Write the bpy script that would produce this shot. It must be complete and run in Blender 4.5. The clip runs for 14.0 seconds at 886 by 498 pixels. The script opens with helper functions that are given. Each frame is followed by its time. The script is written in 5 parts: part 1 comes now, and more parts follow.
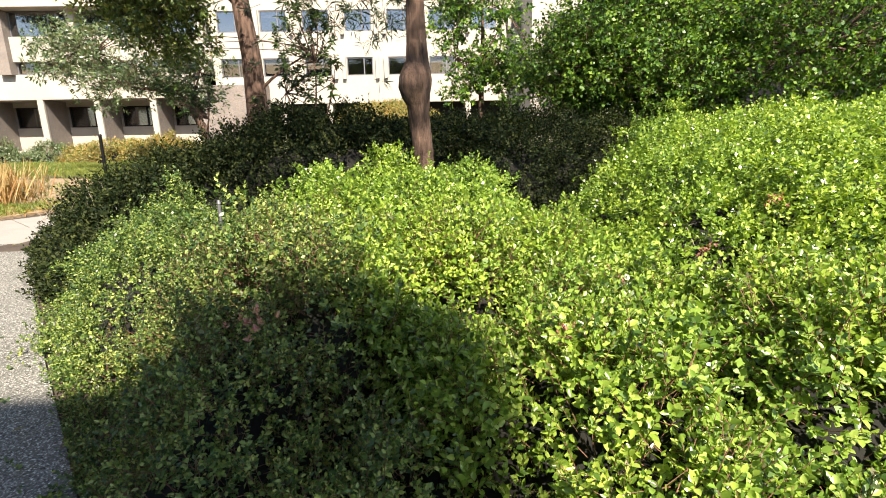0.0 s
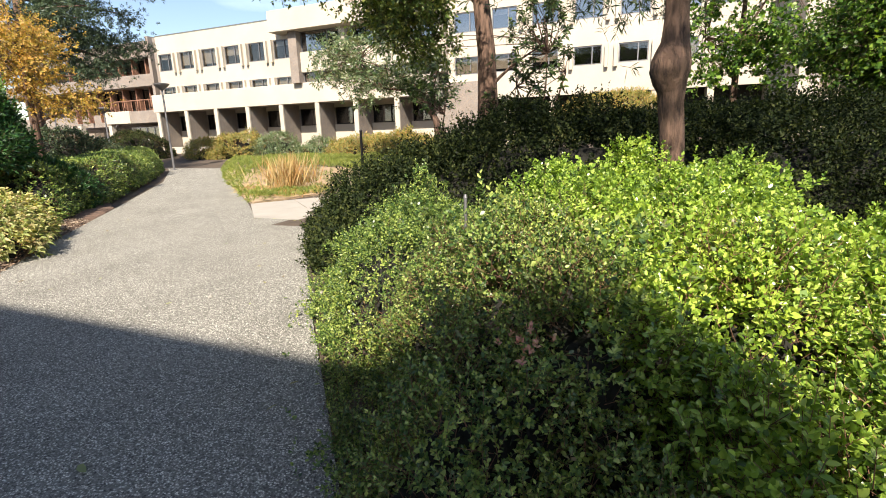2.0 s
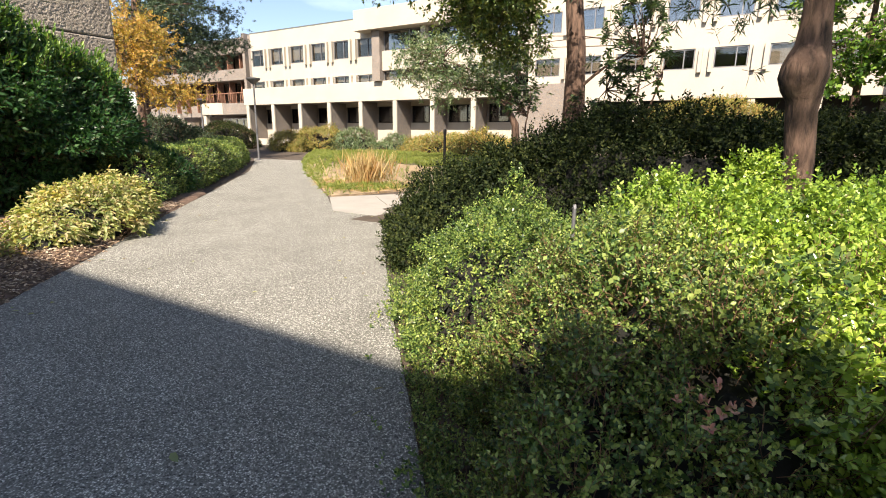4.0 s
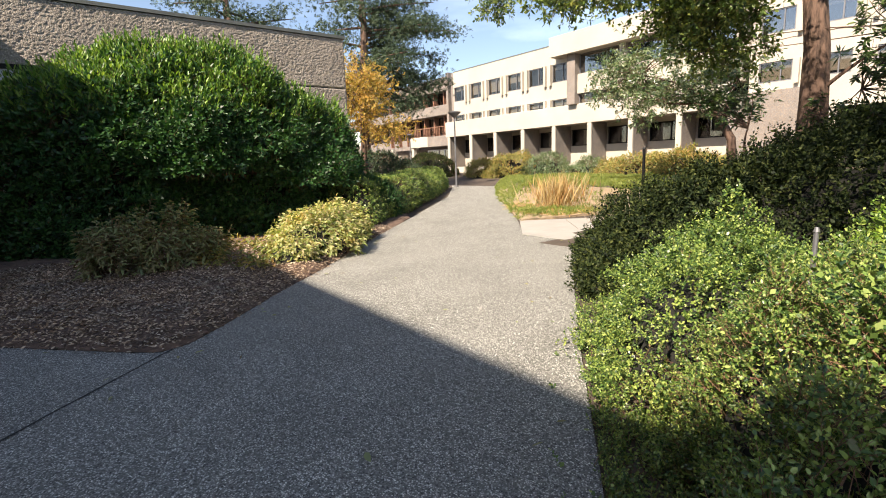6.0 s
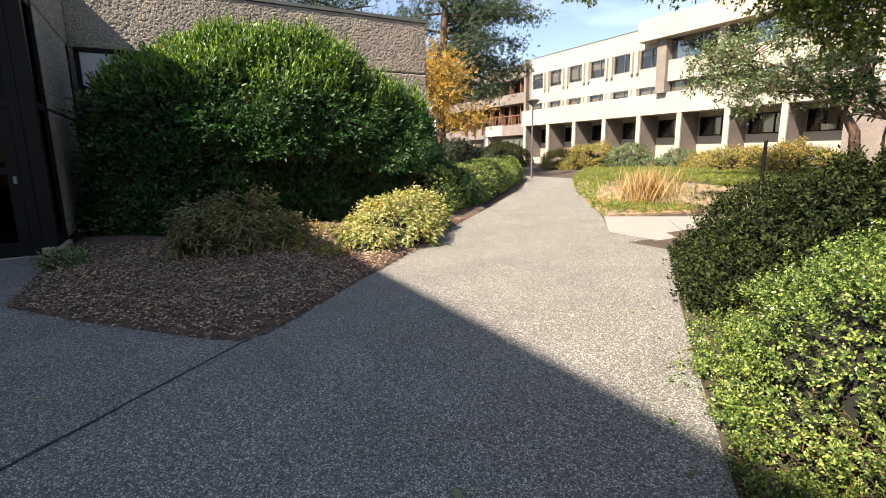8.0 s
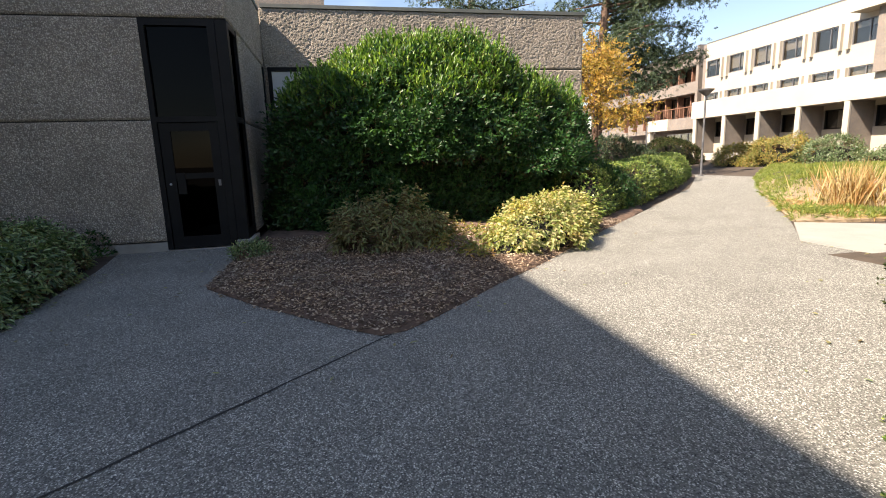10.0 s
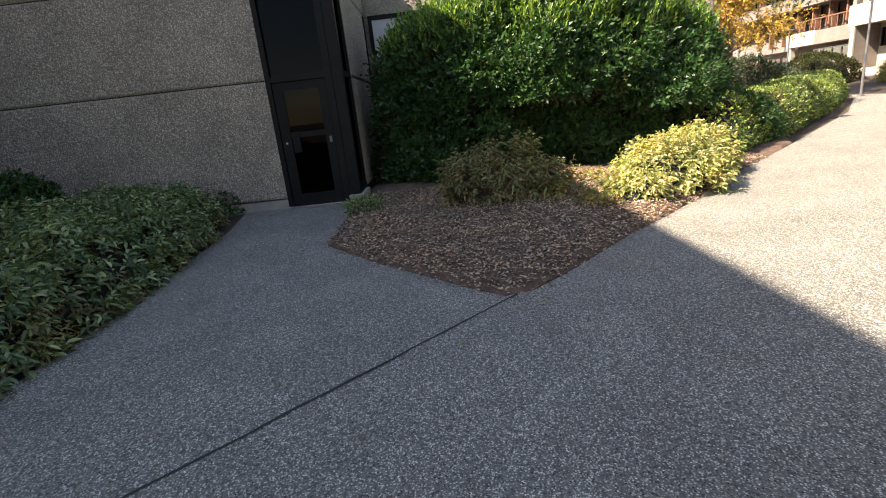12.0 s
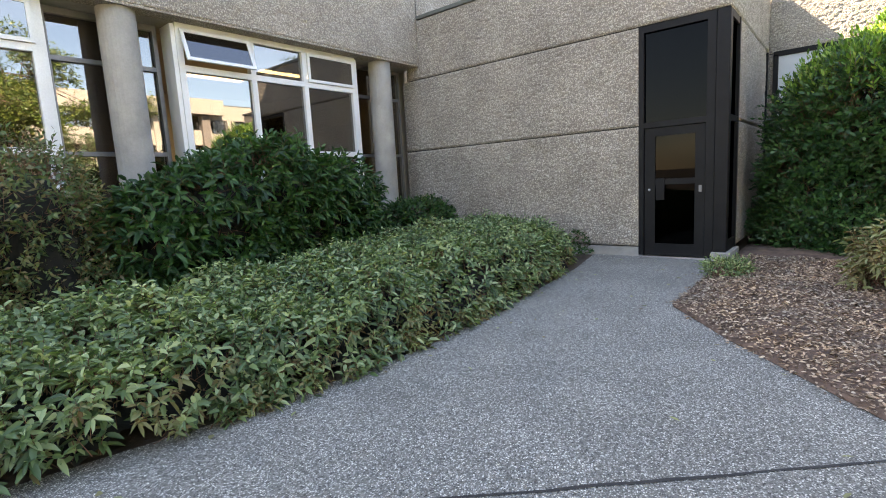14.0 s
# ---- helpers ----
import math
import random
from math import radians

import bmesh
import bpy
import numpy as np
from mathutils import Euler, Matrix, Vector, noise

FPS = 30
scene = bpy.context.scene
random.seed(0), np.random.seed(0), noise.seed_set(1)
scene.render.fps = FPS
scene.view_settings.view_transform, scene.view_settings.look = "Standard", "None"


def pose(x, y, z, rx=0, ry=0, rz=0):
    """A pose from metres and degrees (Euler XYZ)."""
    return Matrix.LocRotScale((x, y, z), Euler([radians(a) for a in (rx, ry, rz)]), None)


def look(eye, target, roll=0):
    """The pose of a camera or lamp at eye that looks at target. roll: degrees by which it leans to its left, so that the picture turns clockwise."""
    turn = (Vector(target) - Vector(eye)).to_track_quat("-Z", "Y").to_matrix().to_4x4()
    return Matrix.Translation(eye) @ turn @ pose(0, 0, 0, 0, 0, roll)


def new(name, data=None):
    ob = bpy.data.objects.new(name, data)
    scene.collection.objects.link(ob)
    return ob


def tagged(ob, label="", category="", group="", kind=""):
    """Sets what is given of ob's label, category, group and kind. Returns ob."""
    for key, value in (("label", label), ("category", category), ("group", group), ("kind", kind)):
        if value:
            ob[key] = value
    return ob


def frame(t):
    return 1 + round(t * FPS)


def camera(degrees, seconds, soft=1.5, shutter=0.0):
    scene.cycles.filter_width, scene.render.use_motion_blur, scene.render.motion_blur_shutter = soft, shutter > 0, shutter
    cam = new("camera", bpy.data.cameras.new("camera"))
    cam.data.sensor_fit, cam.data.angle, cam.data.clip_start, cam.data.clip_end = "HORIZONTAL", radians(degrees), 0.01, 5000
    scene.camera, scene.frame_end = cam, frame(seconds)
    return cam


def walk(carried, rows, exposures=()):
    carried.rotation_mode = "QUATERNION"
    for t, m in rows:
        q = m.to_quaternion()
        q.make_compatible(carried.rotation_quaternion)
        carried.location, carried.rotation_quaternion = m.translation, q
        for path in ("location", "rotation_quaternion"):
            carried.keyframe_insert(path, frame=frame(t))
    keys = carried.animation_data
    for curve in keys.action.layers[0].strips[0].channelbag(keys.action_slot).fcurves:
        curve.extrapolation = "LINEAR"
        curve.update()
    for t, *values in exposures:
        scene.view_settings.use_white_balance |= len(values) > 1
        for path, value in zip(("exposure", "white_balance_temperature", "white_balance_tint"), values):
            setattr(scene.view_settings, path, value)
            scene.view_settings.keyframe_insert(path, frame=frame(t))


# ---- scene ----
cam = camera(84.56, 14.0, 1.0)
# seconds, place, turn about x, y, z in degrees
PATH = [
    (0.0, 0.000, 0.039, 1.373, 76.96, 1.16, -2.16),
    (0.5, -0.050, 0.138, 1.371, 76.97, 1.75, 9.66),
    (1.0, -0.045, 0.221, 1.346, 76.97, 2.04, 20.23),
    (1.5, -0.083, 0.251, 1.331, 74.92, 3.59, 23.23),
    (2.0, -0.230, 0.217, 1.383, 76.76, 1.75, 22.21),
    (4.5, -0.505, 0.316, 1.389, 77.75, -0.58, 35.10),
    (5.0, -0.534, 0.331, 1.391, 80.36, 0.66, 42.69),
    (5.5, -0.560, 0.349, 1.367, 80.67, 2.54, 51.26),
    (6.0, -0.517, 0.352, 1.365, 80.10, 2.10, 52.24),
    (6.5, -0.470, 0.415, 1.347, 80.84, 1.40, 48.33),
    (7.0, -0.605, 0.403, 1.375, 79.06, 2.57, 47.21),
    (7.5, -0.835, 0.383, 1.383, 79.67, -0.88, 53.66),
    (8.0, -0.926, 0.419, 1.366, 79.05, 0.79, 60.49),
    (8.5, -0.956, 0.483, 1.359, 79.48, 1.59, 70.49),
    (9.0, -0.995, 0.545, 1.356, 80.13, 2.04, 75.06),
    (11.5, -1.202, 0.459, 1.398, 75.39, 3.34, 83.31),
    (12.0, -1.336, 0.389, 1.390, 73.93, 6.05, 88.99),
    (12.5, -1.424, 0.382, 1.377, 73.66, 8.74, 101.61),
    (13.0, -1.468, 0.408, 1.387, 76.15, 8.47, 114.05),
    (13.5, -1.504, 0.386, 1.420, 80.08, 4.70, 123.32),
    (14.0, -1.521, 0.351, 1.428, 82.08, 3.17, 129.49),
]
# seconds, stops, kelvin, tint: the film's camera opens up as it turns into the shade
EXPOSURES = [(0.0, 1.40, 7100, 13), (0.6, 1.50, 7100, 13), (1.4, 1.30, 7130, 13), (9.2, 1.42, 7450, 16), (11.5, 1.72, 7650, 16), (12.0, 1.9, 7900, 17), (12.5, 3.25, 8400, 17), (13.0, 3.62, 8700, 17), (14.0, 3.48, 8600, 17)]
walk(cam, [(t, pose(x, y, z, rx, ry, rz)) for t, x, y, z, rx, ry, rz in PATH], EXPOSURES)

# ---- light ----
SUN_WAY = Vector((-0.27, 1.0, -1.08)).normalized()
world = bpy.data.worlds.new("sky")
scene.world = world
world.use_nodes = True
wn, wl = world.node_tree.nodes, world.node_tree.links
sky = wn.new("ShaderNodeTexSky")
sky.sky_type, sky.sun_disc = "NISHITA", False
sky.sun_elevation, sky.sun_rotation = math.asin(-SUN_WAY.z), math.atan2(-SUN_WAY.x, -SUN_WAY.y)
sky.air_density, sky.dust_density, sky.ozone_density = 1.0, 0.6, 2.5
wco = wn.new("ShaderNodeTexCoord")
wmap = wn.new("ShaderNodeMapping")
wmap.inputs["Scale"].default_value = (1, 1, 3)
wl.new(wco.outputs["Generated"], wmap.inputs[0])
wno = wn.new("ShaderNodeTexNoise")
wno.inputs["Scale"].default_value, wno.inputs["Detail"].default_value = 3.0, 7
wl.new(wmap.outputs[0], wno.inputs["Vector"])
wra = wn.new("ShaderNodeValToRGB")
wra.color_ramp.elements[0].position, wra.color_ramp.elements[0].color = 0.52, (1, 1, 1, 1)
wra.color_ramp.elements[1].position, wra.color_ramp.elements[1].color = 0.8, (2.2, 1.8, 1.5, 1)
wl.new(wno.outputs["Fac"], wra.inputs[0])
wmx = wn.new("ShaderNodeMix")
wmx.data_type, wmx.blend_type = "RGBA", "MULTIPLY"
wmx.inputs[0].default_value = 1.0
wl.new(sky.outputs[0], wmx.inputs[6])
wl.new(wra.outputs[0], wmx.inputs[7])
wl.new(wmx.outputs[2], wn["Background"].inputs[0])
wn["Background"].inputs[1].default_value = 0.092
sun_data = bpy.data.lights.new("sun", "SUN")
sun_data.energy, sun_data.angle, sun_data.color = 5.0, radians(0.6), (1.0, 0.94, 0.84)
sun = new("sun", sun_data)
sun.matrix_world = look((0, 0, 30), Vector((0, 0, 30)) + SUN_WAY)


# ---- materials ----
def nodes_of(name):
    m = bpy.data.materials.new(name)
    m.use_nodes = True
    return m, m.node_tree.nodes, m.node_tree.links, m.node_tree.nodes["Principled BSDF"]


def ramp_of(nt, fac, stops, links):
    r = nt.new("ShaderNodeValToRGB")
    while len(r.color_ramp.elements) < len(stops):
        r.color_ramp.elements.new(0.5)
    for e, (p, c) in zip(r.color_ramp.elements, stops):
        e.position, e.color = p, (*c, 1)
    links.new(fac, r.inputs[0])
    return r.outputs[0]


def noise_of(nt, links, coord, scale, detail=4, rough=0.6):
    n = nt.new("ShaderNodeTexNoise")
    n.inputs["Scale"].default_value, n.inputs["Detail"].default_value, n.inputs["Roughness"].default_value = scale, detail, rough
    links.new(coord, n.inputs["Vector"])
    return n.outputs["Fac"]


def mix_of(nt, links, mode, fac, a, b):
    m = nt.new("ShaderNodeMix")
    m.data_type, m.blend_type = "RGBA", mode
    if isinstance(fac, (int, float)):
        m.inputs[0].default_value = fac
    else:
        links.new(fac, m.inputs[0])
    for sock, v in ((m.inputs[6], a), (m.inputs[7], b)):
        if isinstance(v, tuple):
            sock.default_value = (*v, 1)
        else:
            links.new(v, sock)
    return m.outputs[2]


def bump_of(nt, links, height, strength, distance, out):
    b = nt.new("ShaderNodeBump")
    b.inputs["Strength"].default_value, b.inputs["Distance"].default_value = strength, distance
    links.new(height, b.inputs["Height"])
    links.new(b.outputs[0], out)


def plain(name, colour, rough=0.6, metal=0.0, grain=6.0, vary=0.25, bump=0.15, fine=60.0):
    """A surface of one colour with stains and grain."""
    m, nt, links, bsdf = nodes_of(name)
    co = nt.new("ShaderNodeTexCoord").outputs["Object"]
    big = noise_of(nt, links, co, grain, 5)
    small = noise_of(nt, links, co, fine, 3)
    lo, hi = tuple(c * (1 - vary) for c in colour), tuple(min(1, c * (1 + vary * 0.6)) for c in colour)
    col = ramp_of(nt, big, [(0.3, lo), (0.7, hi)], links)
    col = mix_of(nt, links, "MULTIPLY", 0.35, col, ramp_of(nt, small, [(0.3, (0.7, 0.7, 0.7)), (0.7, (1, 1, 1))], links))
    links.new(col, bsdf.inputs["Base Color"])
    bsdf.inputs["Roughness"].default_value, bsdf.inputs["Metallic"].default_value = rough, metal
    if bump:
        bump_of(nt, links, small, bump, 0.01, bsdf.inputs["Normal"])
    return m


def aggregate(name, stones, size, bump, distance, stain=0.3, rough=0.85, matrix=(0.2, 0.19, 0.18), grit=0.0):
    """Concrete with pebbles of the given size (m) showing; stones: colours from dark to light."""
    m, nt, links, bsdf = nodes_of(name)
    co = nt.new("ShaderNodeTexCoord").outputs["Object"]
    v = nt.new("ShaderNodeTexVoronoi")
    v.inputs["Scale"].default_value, v.inputs["Randomness"].default_value = 1.0 / size, 1.0
    links.new(co, v.inputs["Vector"])
    sep = nt.new("ShaderNodeSeparateColor")
    links.new(v.outputs["Color"], sep.inputs[0])
    n = len(stones)
    col = ramp_of(nt, sep.outputs[0], [(i / (n - 1), c) for i, c in enumerate(stones)], links)
    edge = ramp_of(nt, v.outputs["Distance"], [(0.35, (1, 1, 1)), (0.62, (0, 0, 0))], links)
    col = mix_of(nt, links, "MIX", edge, matrix, col)
    st = noise_of(nt, links, co, 1.3, 6, 0.65)
    col = mix_of(nt, links, "MULTIPLY", stain, col, ramp_of(nt, st, [(0.35, (0.45, 0.44, 0.43)), (0.65, (1.15, 1.15, 1.15))], links))
    if grit:
        mid = noise_of(nt, links, co, 38.0, 5, 0.8)
        col = mix_of(nt, links, "MULTIPLY", grit, col, ramp_of(nt, mid, [(0.36, (0.3, 0.3, 0.3)), (0.5, (0.95, 0.95, 0.95)), (0.66, (1.5, 1.5, 1.5))], links))
    links.new(col, bsdf.inputs["Base Color"])
    bsdf.inputs["Roughness"].default_value = rough
    dome = ramp_of(nt, v.outputs["Distance"], [(0.0, (1, 1, 1)), (0.7, (0, 0, 0))], links)
    bump_of(nt, links, dome, bump, distance, bsdf.inputs["Normal"])
    return m


def leafy(name, tones, rough=0.38, thin=0.35, sheen=0.5):
    """Leaf: colour changes from leaf to leaf, light shines through."""
    m, nt, links, bsdf = nodes_of(name)
    geo = nt.new("ShaderNodeNewGeometry")
    n = len(tones)
    col = ramp_of(nt, geo.outputs["Random Per Island"], [(i / (n - 1), c) for i, c in enumerate(tones)], links)
    co = nt.new("ShaderNodeTexCoord").outputs["Object"]
    patch = noise_of(nt, links, co, 1.6, 3)
    col = mix_of(nt, links, "MULTIPLY", 0.6, col, ramp_of(nt, patch, [(0.35, (0.6, 0.72, 0.75)), (0.65, (1.2, 1.12, 0.9))], links))
    links.new(col, bsdf.inputs["Base Color"])
    bsdf.inputs["Roughness"].default_value = rough
    bsdf.inputs["Specular IOR Level"].default_value = sheen
    tr = nt.new("ShaderNodeBsdfTranslucent")
    links.new(mix_of(nt, links, "MULTIPLY", 1.0, col, (1.3, 1.3, 0.6)), tr.inputs[0])
    mx = nt.new("ShaderNodeMixShader")
    mx.inputs[0].default_value = thin
    links.new(bsdf.outputs[0], mx.inputs[1])
    links.new(tr.outputs[0], mx.inputs[2])
    links.new(mx.outputs[0], nt["Material Output"].inputs[0])
    return m


def glassy(name, gloss, tint):
    m, nt, links, bsdf = nodes_of(name)
    g, tr, mx = nt.new("ShaderNodeBsdfGlossy"), nt.new("ShaderNodeBsdfTransparent"), nt.new("ShaderNodeMixShader")
    g.inputs["Roughness"].default_value = 0.0
    tr.inputs[0].default_value = (*tint, 1)
    mx.inputs[0].default_value = gloss
    links.new(tr.outputs[0], mx.inputs[1])
    links.new(g.outputs[0], mx.inputs[2])
    links.new(mx.outputs[0], nt["Material Output"].inputs[0])
    return m


def bark_of(name, dark, light, scale=9.0):
    m, nt, links, bsdf = nodes_of(name)
    co = nt.new("ShaderNodeTexCoord").outputs["Object"]
    mp = nt.new("ShaderNodeMapping")
    mp.inputs["Scale"].default_value = (1, 1, 0.22)
    links.new(co, mp.inputs[0])
    a = noise_of(nt, links, mp.outputs[0], scale * 2.2, 8, 0.7)
    links.new(ramp_of(nt, a, [(0.35, dark), (0.55, light), (0.75, tuple(c * 1.3 for c in light))], links), bsdf.inputs["Base Color"])
    bsdf.inputs["Roughness"].default_value = 0.9
    bump_of(nt, links, a, 1.0, 0.06, bsdf.inputs["Normal"])
    return m


M = {
    "path": aggregate("exposed_aggregate_paving", [(0.02, 0.02, 0.018), (0.16, 0.157, 0.141), (0.43, 0.423, 0.38), (0.80, 0.79, 0.715)], 0.0085, 0.9, 0.005, 0.32, 0.85, (0.165, 0.162, 0.144), 0.75),
    "pebble": aggregate("pebbledash_concrete", [(0.29, 0.25, 0.205), (0.40, 0.35, 0.29), (0.49, 0.435, 0.365), (0.60, 0.545, 0.465)], 0.022, 0.8, 0.010, 0.35, 0.9, (0.25, 0.215, 0.18)),
    "brown": aggregate("brown_pebble_concrete", [(0.16, 0.11, 0.08), (0.28, 0.21, 0.16), (0.36, 0.29, 0.23)], 0.03, 0.6, 0.01, 0.3),
    "cream": plain("cream_painted_concrete", (0.47, 0.425, 0.355), 0.85, 0, 0.5, 0.10, 0.2, 25),
    "concrete": plain("smooth_grey_concrete", (0.36, 0.34, 0.31), 0.85, 0, 3, 0.22, 0.3, 45),
    "slab": plain("pale_concrete", (0.32, 0.302, 0.275), 0.85, 0, 1.5, 0.12, 0.2, 60),
    "white": plain("white_aluminium", (0.78, 0.78, 0.77), 0.4, 0, 3, 0.06, 0),
    "grey": plain("grey_metal", (0.22, 0.22, 0.23), 0.5, 0.6, 5, 0.15, 0),
    "black": plain("black_painted_metal", (0.009, 0.009, 0.010), 0.5, 0, 4, 0.3, 0.05),
    "steel": plain("brushed_steel", (0.55, 0.55, 0.56), 0.3, 1.0, 20, 0.1, 0),
    "roof": plain("dark_coping", (0.13, 0.14, 0.13), 0.6, 0.2, 4, 0.2, 0.1),
    # near black for unlit rooms and shaded recesses, and for real joint filler
    "dark": plain("shade_and_joint_dark", (0.03, 0.028, 0.026), 0.8, 0, 2, 0.3, 0),
    "room": plain("beige_interior_wall", (0.42, 0.38, 0.32), 0.8, 0, 1, 0.1, 0),
    "blind": plain("pale_window_blind", (0.45, 0.42, 0.36), 0.8, 0, 8, 0.15, 0),
    "panel": plain("pale_blue_grey_panel", (0.55, 0.57, 0.58), 0.5, 0, 2, 0.06, 0.03),
    "soil": plain("dark_soil", (0.075, 0.055, 0.04), 0.95, 0, 3, 0.4, 0.6, 40),
    "mulch": plain("bark_mulch", (0.15, 0.095, 0.068), 0.95, 0, 7, 0.5, 1.0, 70),
    "strawbed": plain("straw_covered_ground", (0.42, 0.31, 0.20), 0.95, 0, 5, 0.3, 0.8, 60),
    "lawn": plain("dry_grass_ground", (0.12, 0.14, 0.05), 0.95, 0, 2, 0.35, 0.6, 50),
    # near black put in for the shade deep between the leaves
    "core": plain("shade_filler_dark", (0.009, 0.009, 0.006), 0.95, 0, 8, 0.5, 0.5, 30),
    "twig": plain("reddish_twig", (0.20, 0.10, 0.06), 0.8, 0, 20, 0.3, 0),
    "deadtwig": plain("bleached_dead_twig", (0.30, 0.25, 0.20), 0.8, 0, 20, 0.3, 0),
    "glass": glassy("window_glass", 0.20, (0.34, 0.34, 0.33)),
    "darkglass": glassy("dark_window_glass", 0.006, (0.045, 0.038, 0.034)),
    "farglass": glassy("far_window_glass", 0.09, (0.75, 0.73, 0.7)),
    "skyglass": glassy("sky_reflecting_glass", 0.30, (0.6, 0.6, 0.6)),
    "bark": bark_of("grey_brown_bark", (0.022, 0.013, 0.010), (0.16, 0.098, 0.07), 6.0),
    "barkred": bark_of("red_brown_bark", (0.09, 0.04, 0.025), (0.28, 0.14, 0.09)),
    "escallonia": leafy("bright_green_leaf", [(0.035, 0.085, 0.012), (0.18, 0.30, 0.045), (0.32, 0.46, 0.072), (0.45, 0.56, 0.135)], 0.30, 0.30, 0.7),
    "smallleaf": leafy("small_dull_green_leaf", [(0.024, 0.058, 0.02), (0.085, 0.155, 0.04), (0.21, 0.295, 0.068), (0.40, 0.465, 0.145)], 0.36, 0.22),
    # tones darkened to carry the tree shade that lies on the hedge
    "darkleaf": leafy("shade_darkened_leaf", [(0.006, 0.012, 0.004), (0.013, 0.024, 0.007), (0.028, 0.043, 0.012), (0.085, 0.10, 0.032)], 0.65, 0.2, 0.2),
    "laurel": leafy("laurel_leaf", [(0.011, 0.045, 0.016), (0.022, 0.074, 0.024), (0.037, 0.112, 0.028), (0.068, 0.156, 0.048)], 0.42, 0.28, 0.45),
    "nandina": leafy("pale_drooping_leaf", [(0.038, 0.078, 0.032), (0.10, 0.17, 0.068), (0.215, 0.305, 0.145), (0.43, 0.505, 0.285)], 0.38, 0.3, 0.5),
    "rust": leafy("rusty_brown_leaf", [(0.14, 0.09, 0.045), (0.23, 0.21, 0.11), (0.29, 0.31, 0.17), (0.17, 0.22, 0.11)], 0.6, 0.25, 0.2),
    "yellow": leafy("yellow_green_leaf", [(0.19, 0.25, 0.08), (0.36, 0.39, 0.15), (0.54, 0.51, 0.26), (0.62, 0.48, 0.28)], 0.5, 0.35, 0.3),
    "gold": leafy("golden_autumn_leaf", [(0.30, 0.26, 0.06), (0.52, 0.33, 0.08), (0.58, 0.34, 0.13), (0.38, 0.36, 0.10)], 0.55, 0.4, 0.3),
    "maple": leafy("light_green_leaf", [(0.02, 0.055, 0.012), (0.055, 0.135, 0.022), (0.12, 0.24, 0.036), (0.25, 0.38, 0.065)], 0.4, 0.35, 0.4),
    "tips": leafy("young_laurel_leaf", [(0.045, 0.11, 0.026), (0.09, 0.19, 0.038), (0.17, 0.30, 0.06), (0.30, 0.43, 0.11)], 0.4, 0.35, 0.4),
    "oak": leafy("grey_green_leaf", [(0.04, 0.075, 0.02), (0.09, 0.15, 0.038), (0.16, 0.23, 0.06), (0.31, 0.33, 0.095)], 0.4, 0.3, 0.5),
    "silver": leafy("silvery_green_leaf", [(0.04, 0.08, 0.03), (0.09, 0.15, 0.06), (0.16, 0.22, 0.11), (0.3, 0.34, 0.22)], 0.35, 0.25, 0.6),
    "pine": leafy("pine_needle", [(0.048, 0.084, 0.048), (0.096, 0.144, 0.084), (0.168, 0.216, 0.12)], 0.5, 0.15, 0.3),
    "farpine": leafy("dark_pine_needle", [(0.022, 0.042, 0.026), (0.05, 0.08, 0.046), (0.10, 0.14, 0.075)], 0.5, 0.12, 0.3),
    "bronze": leafy("bronzed_green_leaf", [(0.04, 0.075, 0.03), (0.09, 0.14, 0.055), (0.15, 0.2, 0.085), (0.22, 0.16, 0.09)], 0.45, 0.25, 0.4),
    "rhodo": leafy("broad_dark_leaf", [(0.02, 0.045, 0.016), (0.04, 0.08, 0.024), (0.07, 0.12, 0.035), (0.14, 0.2, 0.07)], 0.36, 0.25, 0.5),
    "straw": leafy("dry_straw_blade", [(0.50, 0.36, 0.18), (0.62, 0.48, 0.27), (0.40, 0.20, 0.08), (0.68, 0.56, 0.36)], 0.6, 0.3, 0.2),
    "grass": leafy("green_grass_blade", [(0.10, 0.15, 0.035), (0.17, 0.23, 0.055), (0.25, 0.30, 0.08), (0.34, 0.35, 0.13)], 0.5, 0.35, 0.3),
    "orange": leafy("orange_brown_leaf", [(0.12, 0.17, 0.05), (0.26, 0.26, 0.08), (0.36, 0.3, 0.1), (0.42, 0.25, 0.1)], 0.5, 0.3, 0.3),
    "pink": leafy("faded_pink_flower", [(0.45, 0.16, 0.16), (0.55, 0.26, 0.24), (0.42, 0.28, 0.18)], 0.6, 0.3, 0.2),
    "chips": leafy("bark_chip", [(0.07, 0.043, 0.03), (0.22, 0.147, 0.105), (0.42, 0.305, 0.225), (0.60, 0.475, 0.37)], 0.85, 0.0, 0.2),
}
M["black"].node_tree.nodes["Principled BSDF"].inputs["Specular IOR Level"].default_value = 0.15
lamp_m, lamp_n, lamp_l, lamp_b = nodes_of("ceiling_lamp_glow")
lamp_b.inputs["Emission Color"].default_value, lamp_b.inputs["Emission Strength"].default_value = (1.0, 0.75, 0.35, 1), 3.0
M["glow"] = lamp_m


# ---- building helpers ----
def thing(name, label, category, at=(0, 0, 0), group="", kind=""):
    ob = new(name)
    ob.empty_display_size = 0.2
    ob.location = at
    return tagged(ob, label, category, group, kind)


def adopt(ob, parent):
    """Hangs ob, whose mesh is in world places, under parent."""
    if parent is not None:
        ob.parent = parent
        base = parent.location if parent.parent is None else parent.parent.location
        ob.matrix_parent_inverse = Matrix.Translation(-Vector(base))
        if parent.parent is not None:
            ob.matrix_parent_inverse = Matrix.Identity(4)
    return ob


